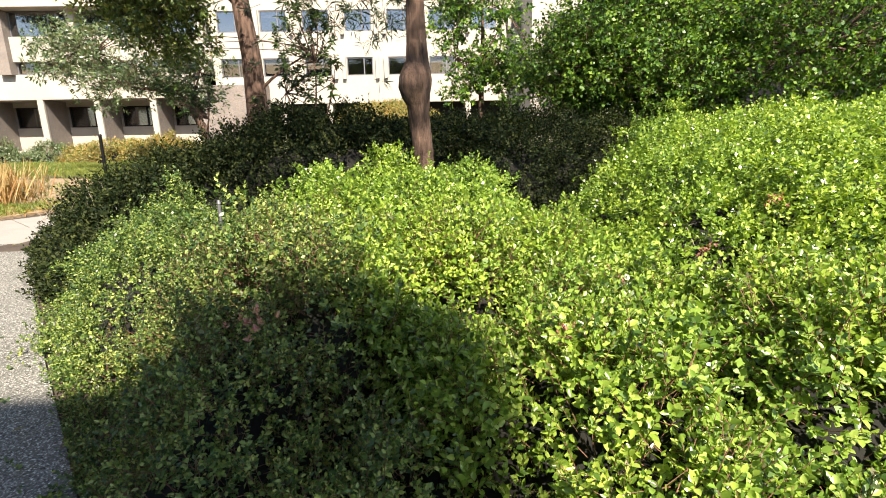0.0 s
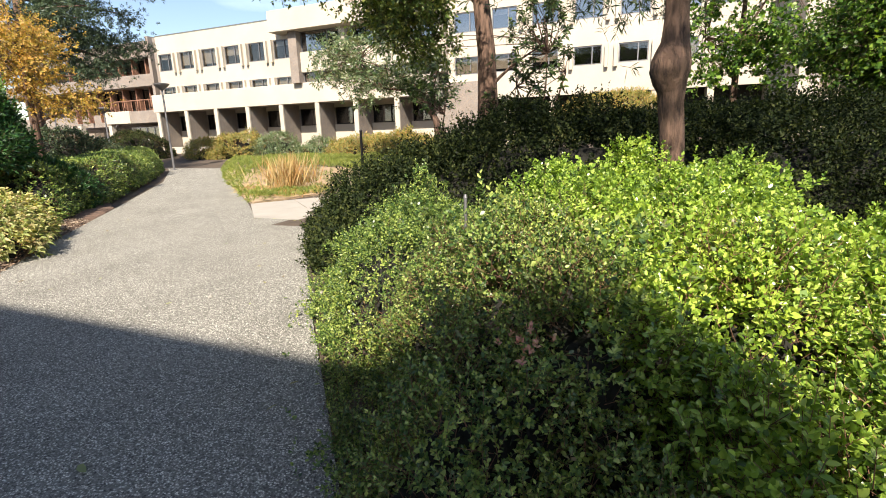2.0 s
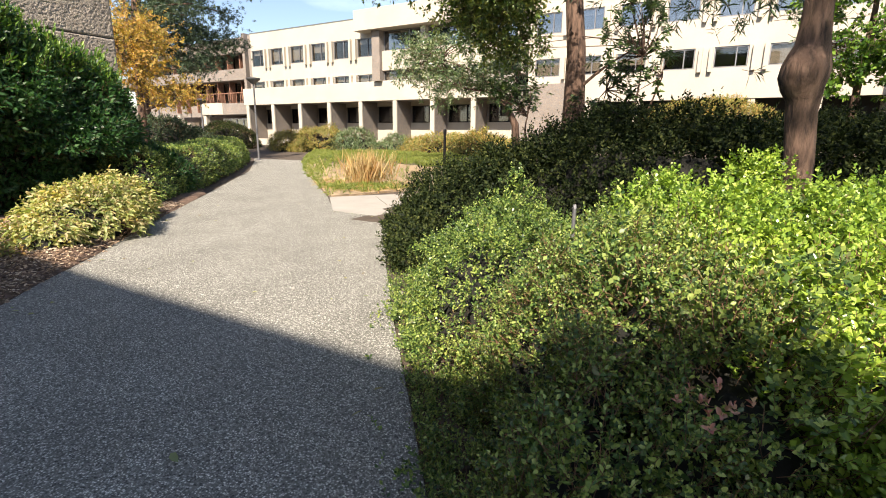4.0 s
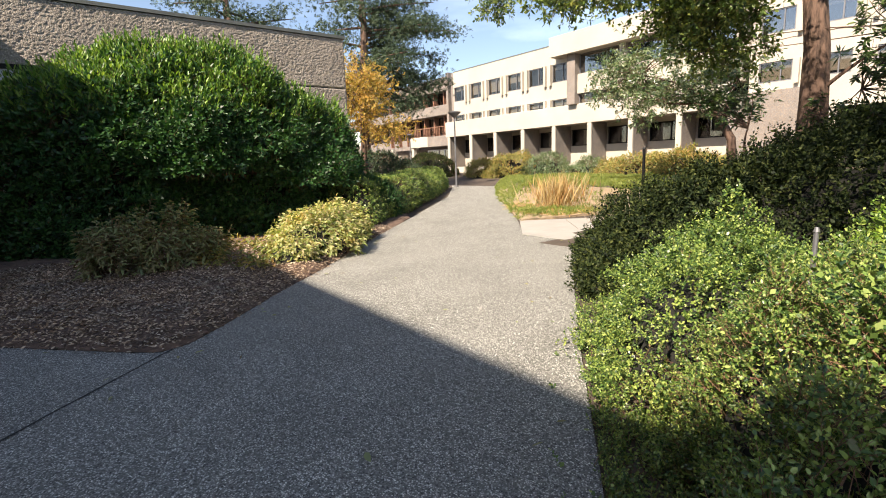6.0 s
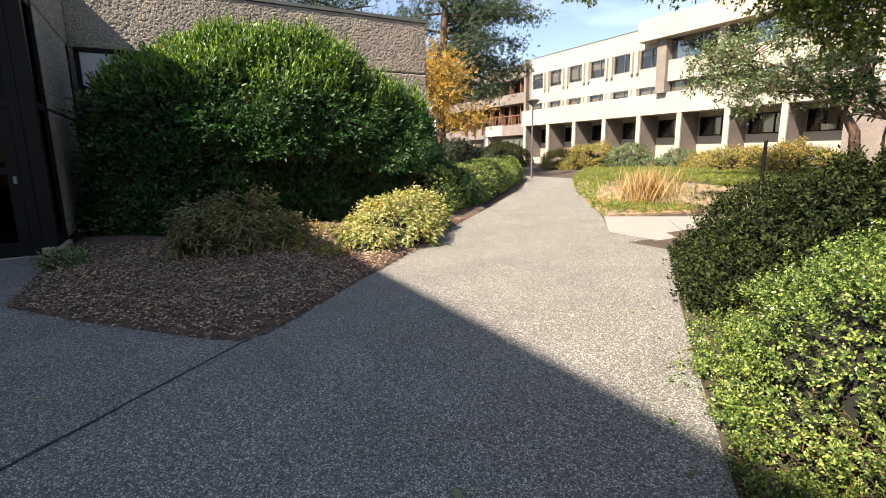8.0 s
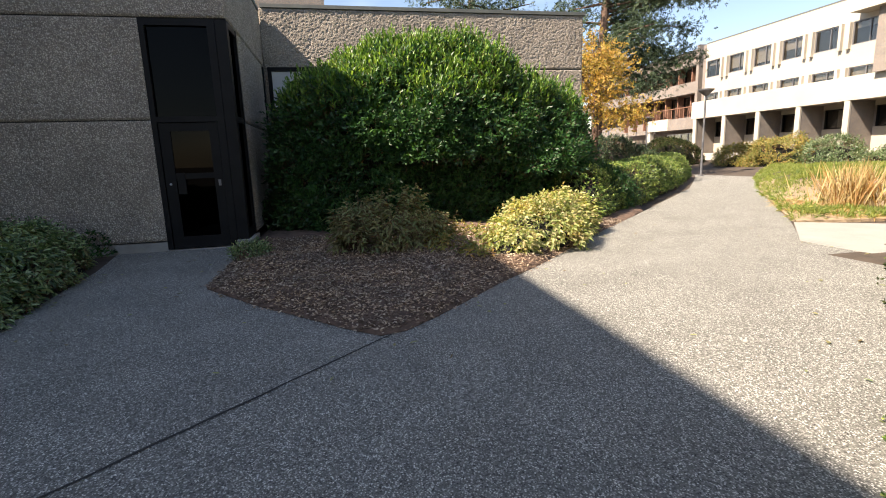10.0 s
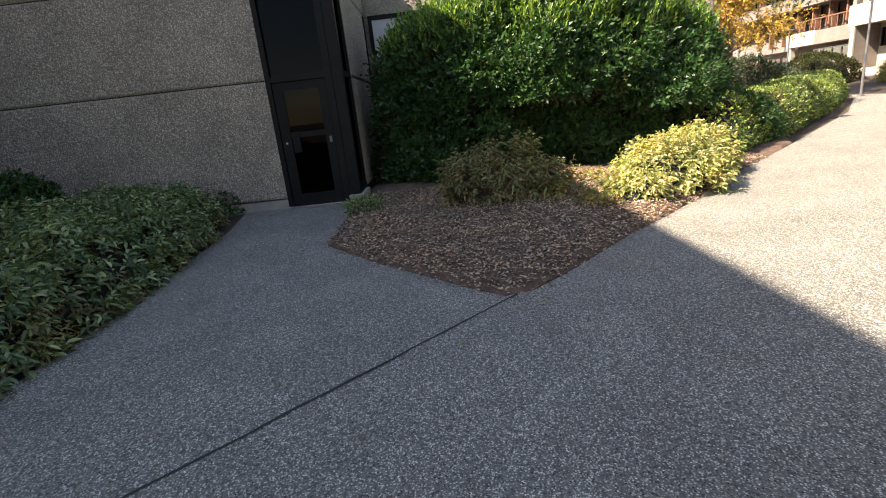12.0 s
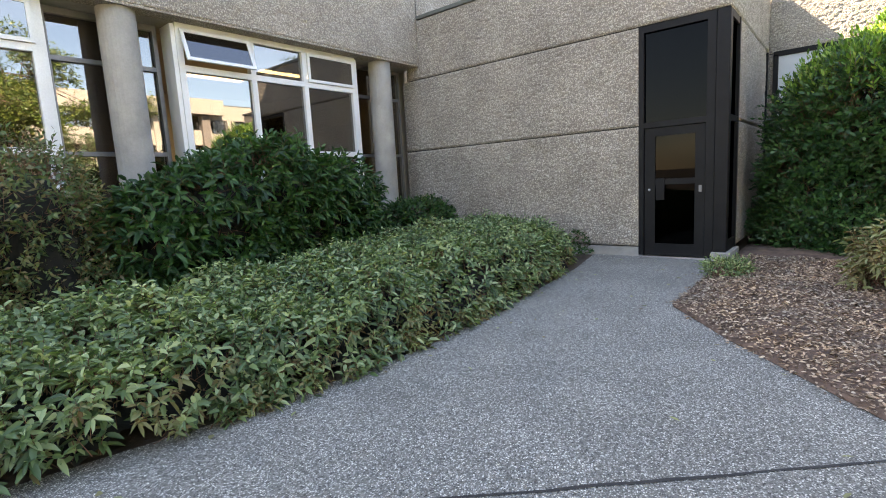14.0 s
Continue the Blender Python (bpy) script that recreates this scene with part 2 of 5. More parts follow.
def part(name, bm, material, parent=None, label="", smooth=False):
    me = bpy.data.meshes.new(name)
    bm.normal_update()
    bm.to_mesh(me)
    bm.free()
    me.materials.append(M[material])
    if smooth:
        me.shade_smooth()
    ob = adopt(new(name, me), parent)
    return tagged(ob, label) if label else ob


def box(bm, x0, x1, y0, y1, z0, z1):
    v = [bm.verts.new((x, y, z)) for x in (x0, x1) for y in (y0, y1) for z in (z0, z1)]
    for f in ((0, 1, 3, 2), (4, 6, 7, 5), (0, 4, 5, 1), (2, 3, 7, 6), (0, 2, 6, 4), (1, 5, 7, 3)):
        bm.faces.new([v[i] for i in f])
    return bm


def boxes(*dims):
    bm = bmesh.new()
    for d in dims:
        box(bm, *d)
    return bm


def soft_boxes(r, *dims):
    bm = boxes(*dims)
    bmesh.ops.bevel(bm, geom=bm.edges[:], offset=r, segments=1, affect="EDGES")
    return bm


def tube(bm, pts, radii, sides=8, cap=True):
    """A tapered tube along pts."""
    rings = []
    up = Vector((0, 0, 1))
    for i, p in enumerate(pts):
        p = Vector(p)
        d = (Vector(pts[min(i + 1, len(pts) - 1)]) - Vector(pts[max(i - 1, 0)])).normalized()
        a = d.cross(up if abs(d.z) < 0.95 else Vector((1, 0, 0))).normalized()
        b = d.cross(a)
        rings.append([bm.verts.new(p + radii[i] * (math.cos(2 * math.pi * k / sides) * a + math.sin(2 * math.pi * k / sides) * b)) for k in range(sides)])
    for r, s in zip(rings, rings[1:]):
        for k in range(sides):
            bm.faces.new((r[k], r[(k + 1) % sides], s[(k + 1) % sides], s[k]))
    if cap:
        bm.faces.new(rings[0][::-1])
        bm.faces.new(rings[-1])
    return bm


def slab_of(poly, z0, z1):
    """A flat slab with the outline poly."""
    bm = bmesh.new()
    lo = [bm.verts.new((x, y, z0)) for x, y in poly]
    hi = [bm.verts.new((x, y, z1)) for x, y in poly]
    n = len(poly)
    bm.faces.new(hi)
    bm.faces.new(lo[::-1])
    for i in range(n):
        bm.faces.new((lo[i], lo[(i + 1) % n], hi[(i + 1) % n], hi[i]))
    bmesh.ops.triangulate(bm, faces=bm.faces[:])
    bmesh.ops.recalc_face_normals(bm, faces=bm.faces[:])
    return bm


# ---- leaves ----
rng = np.random.default_rng(7)


def unit(v):
    return v / np.maximum(np.linalg.norm(v, axis=-1, keepdims=True), 1e-9)


def wave(p, scale, seed=0):
    """Smooth random field from sums of sines, about -1 to 1."""
    r = np.random.default_rng(seed + 100)
    out = np.zeros(len(p))
    for _ in range(7):
        k = r.normal(size=3) * scale
        out += np.sin(p @ k + r.uniform(0, 6.28))
    return out / 3.5


def raw_mesh(name, verts, faces, size, material, parent, label=""):
    """Fast mesh: verts (n,3), faces (m,size)."""
    me = bpy.data.meshes.new(name)
    me.vertices.add(len(verts))
    me.vertices.foreach_set("co", np.asarray(verts, dtype=np.float32).ravel())
    me.loops.add(faces.size)
    me.loops.foreach_set("vertex_index", faces.ravel().astype(np.int32))
    me.polygons.add(len(faces))
    me.polygons.foreach_set("loop_start", np.arange(0, faces.size, size, dtype=np.int32))
    me.update(calc_edges=True)
    me.materials.append(M[material])
    ob = adopt(new(name, me), parent)
    return tagged(ob, label, kind="stuff")


def leaf_arrays(base, way, face, length, width, fold=0.22, droop=0.0):
    """Folded six-cornered leaves: two quads each."""
    way = unit(way)
    side = unit(np.cross(way, face))
    face = np.cross(side, way)
    L, W = length[:, None], width[:, None]
    drop = np.array([0, 0, -1.0]) * L * droop
    tip = base + way * L + drop
    pts = np.stack([base,
                    base + way * L * 0.30 + side * W * 0.46 + face * W * fold + drop * 0.12, base + way * L * 0.70 + side * W * 0.40 + face * W * fold + drop * 0.5, tip,
                    base + way * L * 0.70 - side * W * 0.40 + face * W * fold + drop * 0.5, base + way * L * 0.30 - side * W * 0.46 + face * W * fold + drop * 0.12], 1)
    n = len(base)
    i = np.arange(n)[:, None] * 6
    quads = np.concatenate([i + [[0, 1, 2, 3]], i + [[0, 3, 4, 5]]], 1).reshape(-1, 4)
    return pts.reshape(-1, 3), quads


def flat_leaf_arrays(base, way, face, length, width, droop=0.0):
    """Four-cornered leaves for what is far off or deep inside: one bent quad each."""
    way = unit(way)
    side = unit(np.cross(way, face))
    L, W = length[:, None], width[:, None]
    drop = np.array([0, 0, -1.0]) * L * droop
    mid = base + way * L * 0.5 + np.cross(side, way) * W * 0.12 + drop * 0.3
    pts = np.stack([base, mid + side * W * 0.5, base + way * L + drop, mid - side * W * 0.5], 1)
    return pts.reshape(-1, 3), np.arange(len(base) * 4).reshape(-1, 4)


def stick_arrays(a, b, r):
    """Thin three-sided sticks from a to b."""
    d = unit(b - a)
    s = unit(np.cross(d, np.array([0.3, 0.5, 0.81])))
    t = np.cross(d, s)
    ring = [s, -0.5 * s + 0.87 * t, -0.5 * s - 0.87 * t]
    pts = np.concatenate([np.stack([a + r[:, None] * q for q in ring], 1), np.stack([b + 0.6 * r[:, None] * q for q in ring], 1)], 1)
    i = np.arange(len(a))[:, None] * 6
    quads = np.concatenate([i + [[0, 1, 4, 3]], i + [[1, 2, 5, 4]], i + [[2, 0, 3, 5]]], 1).reshape(-1, 4)
    return pts.reshape(-1, 3), quads


def foliage(parent, points, normals, material, leaf=0.035, width=0.02, per=8, shoot=0.09, up=0.5, wild=0.45, droop=0.0, scale=None, open_=(0.5, 1.25), name="foliage", twigs="twig", label="", simple=False):
    """Shoots that grow from the points, each with leaves set spirally round it."""
    n = len(points)
    scale = np.ones(n) if scale is None else scale
    axis = unit(normals + np.array([0, 0, up]) + rng.normal(size=(n, 3)) * wild)
    long = shoot * scale * rng.uniform(0.6, 1.4, n)
    e1 = unit(np.cross(axis, np.array([0.31, 0.27, 0.91])))
    e2 = np.cross(axis, e1)
    k = np.tile(np.arange(per), n)
    sh = np.repeat(np.arange(n), per)
    s = (k + rng.uniform(0, 0.8, len(k))) / per
    ang = k * 2.4 + np.repeat(rng.uniform(0, 6.28, n), per) + rng.normal(size=len(k)) * 0.25
    spread = open_[1] + (open_[0] - open_[1]) * s + rng.normal(size=len(k)) * 0.18
    rad = np.cos(ang)[:, None] * e1[sh] + np.sin(ang)[:, None] * e2[sh]
    way = axis[sh] * np.cos(spread)[:, None] + rad * np.sin(spread)[:, None]
    face = axis[sh] * np.sin(spread)[:, None] - rad * np.cos(spread)[:, None]
    face = face + rng.normal(size=face.shape) * 0.25
    base = points[sh] + axis[sh] * (long[sh] * s)[:, None]
    L = leaf * scale[sh] * rng.uniform(0.65, 1.25, len(k)) * (1 - 0.3 * s)
    W = L * (width / leaf) * rng.uniform(0.85, 1.15, len(k))
    v, q = flat_leaf_arrays(base, way, face, L, W * 1.1, droop) if simple else leaf_arrays(base, way, face, L, W, 0.2, droop)
    raw_mesh(name, v, q, 4, material, parent, label)
    if twigs:
        v, q = stick_arrays(points - axis * long[:, None] * 0.8, points + axis * long[:, None] * 0.95, np.full(n, 0.0016) * np.maximum(scale, 1) * (leaf / 0.035) ** 0.5)
        raw_mesh("stem_growth", v, q, 4, twigs, parent)


def cushions(xy, size, seed=0):
    """Height, 0 to 1, of rounded cushions packed at about the given spacing."""
    cell = np.floor(xy / size)
    best = np.zeros(len(xy))
    for dx in (-1, 0, 1):
        for dy in (-1, 0, 1):
            c = cell + [dx, dy]
            h = np.sin(c[:, 0] * 127.1 + c[:, 1] * 311.7 + seed * 7.3) * 43758.5453
            a, b, g = h - np.floor(h), (h * 1.7) - np.floor(h * 1.7), (h * 2.3) - np.floor(h * 2.3)
            d = np.hypot(xy[:, 0] - (c[:, 0] + a) * size, xy[:, 1] - (c[:, 1] + b) * size) / (size * (0.55 + 0.3 * g))
            best = np.maximum(best, (0.55 + 0.45 * b) * np.sqrt(np.clip(1 - d * d, 0, 1)))
    return best


def inside(poly, xy):
    x, y = xy[:, 0], xy[:, 1]
    hit = np.zeros(len(xy), bool)
    for (x0, y0), (x1, y1) in zip(poly, poly[1:] + poly[:1]):
        c = (y0 > y) != (y1 > y)
        hit ^= c & (x < (x1 - x0) * (y - y0) / ((y1 - y0) or 1e-9) + x0)
    return hit


def edge_distance(poly, xy):
    best = np.full(len(xy), 1e9)
    for a, b in zip(poly, poly[1:] + poly[:1]):
        a, b = np.array(a), np.array(b)
        t = np.clip(((xy - a) @ (b - a)) / ((b - a) @ (b - a)), 0, 1)
        best = np.minimum(best, np.linalg.norm(xy - a - t[:, None] * (b - a), axis=1))
    return best


def snap(poly, xy):
    """The nearest place on the outline."""
    best, place = np.full(len(xy), 1e9), xy.copy()
    for a, b in zip(poly, poly[1:] + poly[:1]):
        a, b = np.array(a), np.array(b)
        t = np.clip(((xy - a) @ (b - a)) / ((b - a) @ (b - a)), 0, 1)
        q = a + t[:, None] * (b - a)
        d = np.linalg.norm(xy - q, axis=1)
        place[d < best] = q[d < best]
        best = np.minimum(best, d)
    return place


def bed_height(poly, top, xy, rise=0.35, rough=0.12, seed=0, freq=2.2, wobble=0.0, cushion=0.0):
    """Height of a planted bed: rounded at its outline, uneven on top."""
    p3 = np.c_[xy, np.zeros(len(xy))]
    d = np.clip((edge_distance(poly, xy) + (wobble * (wave(p3, 3.5, seed + 7) - 0.3) if wobble else 0.0)) / rise, 0.0, 1)
    lumps = rough * wave(p3, freq, seed) + rough * 0.6 * wave(p3, freq * 2.7, seed + 1)
    if cushion:
        lumps = lumps + cushion * (cushions(xy, 0.46, seed) - 0.55) + 0.45 * cushion * (cushions(xy, 0.19, seed + 3) - 0.55)
    return np.maximum(0.02, (top(xy) + lumps) * np.sqrt(d))


def bed_points(poly, top, density, seed=0, **kw):
    """Random points on a bed's surface with their normals; density(xy) per square metre."""
    lo, hi = np.min(poly, 0), np.max(poly, 0)
    area = np.prod(hi - lo)
    peak = 2600
    xy = rng.uniform(lo, hi, (int(area * peak), 2))
    d_all = density(xy)
    ok = inside(poly, xy) & (rng.uniform(0, peak, len(xy)) < d_all)
    xy = xy[ok]
    h = bed_height(poly, top, xy, seed=seed, **kw)
    e = 0.03
    gx = (bed_height(poly, top, xy + [e, 0], seed=seed, **kw) - h) / e
    gy = (bed_height(poly, top, xy + [0, e], seed=seed, **kw) - h) / e
    nr = unit(np.c_[-gx, -gy, np.ones(len(xy))])
    # steep sides need more
    steep = np.sqrt(1 + gx ** 2 + gy ** 2)
    more = np.repeat(np.arange(len(xy)), np.clip((steep * rng.uniform(0.7, 1.5, len(xy))).astype(int), 1, 10))
    pts = np.c_[xy, h][more]
    extra = np.r_[False, more[1:] == more[:-1]]
    pts[extra, 2] *= rng.uniform(0.25, 1, extra.sum())
    pts[extra, :2] += rng.normal(size=(extra.sum(), 2)) * 0.02
    return pts, nr[more]


# A near-black shell under the bed's leaves imitates the shade inside it.
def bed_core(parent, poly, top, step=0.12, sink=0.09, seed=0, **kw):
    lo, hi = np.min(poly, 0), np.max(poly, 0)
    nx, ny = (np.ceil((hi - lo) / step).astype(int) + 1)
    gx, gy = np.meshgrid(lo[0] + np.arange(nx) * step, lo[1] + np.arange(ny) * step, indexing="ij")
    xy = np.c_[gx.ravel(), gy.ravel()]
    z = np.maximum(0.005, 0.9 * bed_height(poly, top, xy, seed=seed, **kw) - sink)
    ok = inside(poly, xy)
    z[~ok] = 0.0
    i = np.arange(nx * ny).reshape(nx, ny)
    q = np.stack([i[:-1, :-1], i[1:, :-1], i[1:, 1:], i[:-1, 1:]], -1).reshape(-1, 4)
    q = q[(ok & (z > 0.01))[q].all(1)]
    raw_mesh("shade_core", np.c_[xy, z], q, 4, "core", parent)


def mound_points(mounds, density, seed=0, rough=0.10, freq=1.6):
    """Points on rounded shrub masses (cx, cy, z0, rx, ry, height, power), with normals."""
    all_p, all_n = [], []
    for j, (cx, cy, z0, rx, ry, h, pw) in enumerate(mounds):
        area = 2 * (rx + ry) * 2 * h * 0.8 + 4 * rx * ry
        n = int(area * density * 1.3)
        d = rng.normal(size=(n, 3))
        d[:, 2] = np.abs(d[:, 2])
        # flat sides get their share
        d = unit(d) * np.array([rx, ry, h]) ** 0.35
        s = (np.abs(d / [rx, ry, h]) ** pw).sum(1) ** (-1 / pw)
        p = d * s[:, None]
        g = unit(np.sign(p) * np.abs(p / [rx, ry, h]) ** (pw - 1) / [rx, ry, h])
        w = p + [cx, cy, z0]
        w = w + g * (rough * wave(w, freq, seed + j) + rough * 0.5 * wave(w, freq * 3, seed + j + 50))[:, None]
        keep = np.ones(n, bool)
        for i, (ax, ay, az, bx, by, bh, bp) in enumerate(mounds):
            if i != j:
                keep &= ((np.abs((w - [ax, ay, az]) / [bx, by, bh]) ** bp).sum(1) > 0.8) | (w[:, 2] < az + 0.15)
        keep &= w[:, 2] > z0 + 0.04
        all_p.append(w[keep])
        all_n.append(g[keep])
    return np.concatenate(all_p), np.concatenate(all_n)


# Shrunken near-black bodies fill the shrubs, in place of their inner shade.
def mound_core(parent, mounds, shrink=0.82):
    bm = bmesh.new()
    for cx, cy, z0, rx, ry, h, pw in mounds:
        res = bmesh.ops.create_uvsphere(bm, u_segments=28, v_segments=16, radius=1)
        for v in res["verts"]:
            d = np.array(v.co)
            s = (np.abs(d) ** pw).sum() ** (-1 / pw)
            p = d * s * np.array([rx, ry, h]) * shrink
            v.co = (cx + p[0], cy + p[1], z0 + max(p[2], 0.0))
    part("shade_core", bm, "core", parent)


def shrub(name, label, mounds, material, density, leaf, width, per=7, shoot=0.12, category="shrub", group="", rough=0.1, seed=0, core=True, **kw):
    m0 = mounds[0]
    ob = thing(name, label, category, (m0[0], m0[1], m0[2]), group)
    p, n = mound_points(mounds, density, seed, rough)
    foliage(ob, p, n, material, leaf, width, per, shoot, **kw)
    if core:
        mound_core(ob, mounds)
    return ob


# ---- ground ----
def ground_z(x, y):
    return 0.55 * min(1, max(0, (y - 20) / 7)) + (0.9 * min(1, max(0, (y - 6.5) / 4)) * min(1, max(0, (x + 6) / 4)) if y < 40 else 0) * (1 if y < 22 else max(0, 1 - (y - 22) / 4))


def make_ground():
    bm = bmesh.new()
    xs = [-900, -300, -120, -70, -50] + [-44 + 1.5 * i for i in range(48)] + [40, 60, 120, 300, 900]
    ys = [-900, -300, -100, -40, -20] + [-12 + 1.5 * i for i in range(36)] + [60, 120, 300, 900]
    grid = [[bm.verts.new((x, y, ground_z(x, y) - 0.02)) for y in ys] for x in xs]
    for i in range(len(xs) - 1):
        for j in range(len(ys) - 1):
            bm.faces.new((grid[i][j], grid[i + 1][j], grid[i + 1][j + 1], grid[i][j + 1]))
    tagged(part("ground", bm, "soil", smooth=True), "dark garden soil between the plantings", "ground", kind="structure")


make_ground()
MULCH_EDGE = [(-9.0, -1.1), (-8.1, -1.02), (-6.85, -1.02), (-6.4, -0.68), (-5.97, -0.36), (-5.41, 0.14), (-4.92, 0.58), (-4.74, 0.78), (-4.80, 1.0), (-5.19, 1.42), (-6.0, 2.2), (-6.68, 2.95), (-8.69, 4.9), (-11.1, 7.4), (-16.5, 12.9), (-22.6, 18.1), (-27, 21.5)]
PATH_RIGHT = [(-26, 24.5), (-23.2, 22.2), (-20.0, 19.1), (-14.2, 13.6), (-9.35, 9.43), (-8.4, 8.6), (-6.85, 7.12), (-4.6, 7.0), (-4.4, 5.8), (-3.75, 4.6), (-2.5, 3.05), (-1.7, 2.1), (-1.0, 1.25), (-0.3, 0.55), (0.6, 0.3), (6, 0.2), (6, -2.9), (0, -2.95), (-1.8, -2.9), (-2.95, -2.62), (-4.16, -2.46), (-5.63, -2.5), (-8.4, -2.8), (-9.85, -3.1), (-9.85, -1.1)]
tagged(part("path", slab_of(MULCH_EDGE + PATH_RIGHT, -0.08, 0.0), "path"), "grey exposed aggregate concrete footpath", "path", kind="structure")
tagged(part("pavement", slab_of([(-8.36, 8.62), (-6.85, 7.10), (-4.6, 6.98), (-4.2, 9.3), (-6.2, 11.6)], -0.07, 0.006), "slab"), "pale smooth concrete pad beside the path", "pavement", kind="structure")


def groove(name, pts, w):
    """A dark joint sunk in the paving: a narrow strip of tarred filler."""
    bm = bmesh.new()
    prev = None
    for i, p in enumerate(pts):
        a, b = Vector(pts[max(i - 1, 0)]), Vector(pts[min(i + 1, len(pts) - 1)])
        d = (b - a).normalized()
        s = Vector((-d.y, d.x)) * w * random.uniform(0.6, 1.3)
        q = (bm.verts.new((p[0] + s.x, p[1] + s.y, 0.004)), bm.verts.new((p[0] - s.x, p[1] - s.y, 0.004)))
        if prev:
            bm.faces.new((prev[0], prev[1], q[1], q[0]))
        prev = q
    tagged(part(name, bm, "dark"), "dark expansion joint across the paving", "joint", kind="structure")


groove("trim", [(-4.75 + 0.1 * i + random.uniform(-0.006, 0.006), 0.86 - 0.1 * i * 1.09 + random.uniform(-0.006, 0.006)) for i in range(34)], 0.009)

MULCH = [p for p in MULCH_EDGE[1:14]] + [(-13.9, 9.0), (-13.9, -1.0), (-9.9, -1.0)]


def make_mulch():
    bed = tagged(new("mulch_bed"), "reddish brown bark mulch bed", "mulch", kind="structure")
    top = lambda xy: np.full(len(xy), 0.07)
    lo, hi = np.min(MULCH, 0), np.max(MULCH, 0)
    st = 0.07
    nx, ny = (np.ceil((hi - lo) / st).astype(int) + 1)
    gx, gy = np.meshgrid(lo[0] + np.arange(nx) * st, lo[1] + np.arange(ny) * st, indexing="ij")
    xy = np.c_[gx.ravel(), gy.ravel()]
    ok = inside(MULCH, xy)
    z = np.where(ok, 0.004 + bed_height(MULCH, top, xy, 0.3, 0.02), 0.003)
    xy[~ok] = snap(MULCH, xy[~ok])
    i = np.arange(nx * ny).reshape(nx, ny)
    q = np.stack([i[:-1, :-1], i[1:, :-1], i[1:, 1:], i[:-1, 1:]], -1).reshape(-1, 4)
    raw_mesh("bark_layer", np.c_[xy, z], q[ok[q].sum(1) >= 1], 4, "mulch", bed)
    n = 80000
    xy = rng.uniform([-9.9, -1.1], [-4.6, 6.0], (n, 2))
    xy = xy[inside(MULCH, xy + rng.normal(size=xy.shape) * 0.04)]
    n = len(xy)
    p = np.c_[xy, 0.012 + np.where(inside(MULCH, xy), bed_height(MULCH, top, xy, 0.3, 0.02), 0) + rng.uniform(-0.004, 0.02, n)]
    a = rng.uniform(0, 6.28, n)
    way = np.c_[np.cos(a), np.sin(a), rng.normal(size=n) * 0.25]
    L = rng.uniform(0.015, 0.05, n)
    v, f = leaf_arrays(p, way, np.c_[rng.normal(size=(n, 2)) * 0.4, np.ones(n)], L, rng.uniform(0.009, 0.022, n), 0.15)
    raw_mesh("bark_chips", v, f, 4, "chips", bed)


make_mulch()


# ---- near buildings: entrance block, window wing, long wall ----
def relief(name, along, face, a0, a1, z0, z1, parent, step=0.015, lump=0.056, deep=0.017):
    """A sheet of rough pebbles standing proud of a wall panel; the wall faces + x or + y."""
    nu, nz = int((a1 - a0) / step) + 1, int((z1 - z0) / step) + 1
    gu, gz = np.meshgrid(np.linspace(a0, a1, nu), np.linspace(z0, z1, nz), indexing="ij")
    uz = np.c_[gu.ravel(), gz.ravel()]
    out = deep * cushions(uz * [0.75, 1.0], lump, 5) + 0.5 * deep * cushions(uz, lump * 0.5, 9) + 0.003 * wave(np.c_[uz, uz[:, :1]], 6.0, 3)
    rim = np.minimum(np.minimum(uz[:, 0] - a0, a1 - uz[:, 0]), np.minimum(uz[:, 1] - z0, z1 - uz[:, 1]))
    out = np.where(rim < 1e-6, -0.004, out + 0.002)
    w = np.full(len(uz), face) + out
    v = np.c_[uz[:, 0], w, uz[:, 1]] if along == "x" else np.c_[w, uz[:, 0], uz[:, 1]]
    i = np.arange(nu * nz).reshape(nu, nz)
    q = np.stack([i[:-1, :-1], i[1:, :-1], i[1:, 1:], i[:-1, 1:]], -1).reshape(-1, 4)
    if along == "x":
        q = q[:, ::-1]
    ob = raw_mesh(name, v, q, 4, "pebble", parent)
    ob.data.shade_smooth()
    return ob


def pebble_wall(name, label, along, fixed, thick, a0, a1, z_cuts, gap=0.018, rough_from=0.0, step=0.015, lump=0.05):
    """A wall of panels stacked between recessed joints; along 'x' or 'y'."""
    ob = tagged(new(name), label, "wall", kind="structure")
    def dims(u0, u1, t0, t1, z0, z1):
        return (u0, u1, t0, t1, z0, z1) if along == "x" else (t0, t1, u0, u1, z0, z1)
    s = 1 if thick > 0 else -1
    t0, t1 = sorted((fixed - s * 0.025, fixed - thick))
    part("backing", boxes(dims(a0 + 0.01, a1 - 0.01, t0, t1, z_cuts[0], z_cuts[-1] - 0.02)), "dark", ob)
    for z0, z1 in zip(z_cuts, z_cuts[1:]):
        t0, t1 = sorted((fixed, fixed - s * 0.09))
        part("panel", soft_boxes(0.008, dims(a0, a1, t0, t1, z0 + gap / 2, z1 - gap / 2)), "pebble", ob)
        if z1 > rough_from:
            relief("pebbles", along, fixed, a0 + 0.012, a1 - 0.012, z0 + gap / 2 + 0.01, z1 - gap / 2 - 0.01, ob, step, lump, lump * 0.3)
    return ob


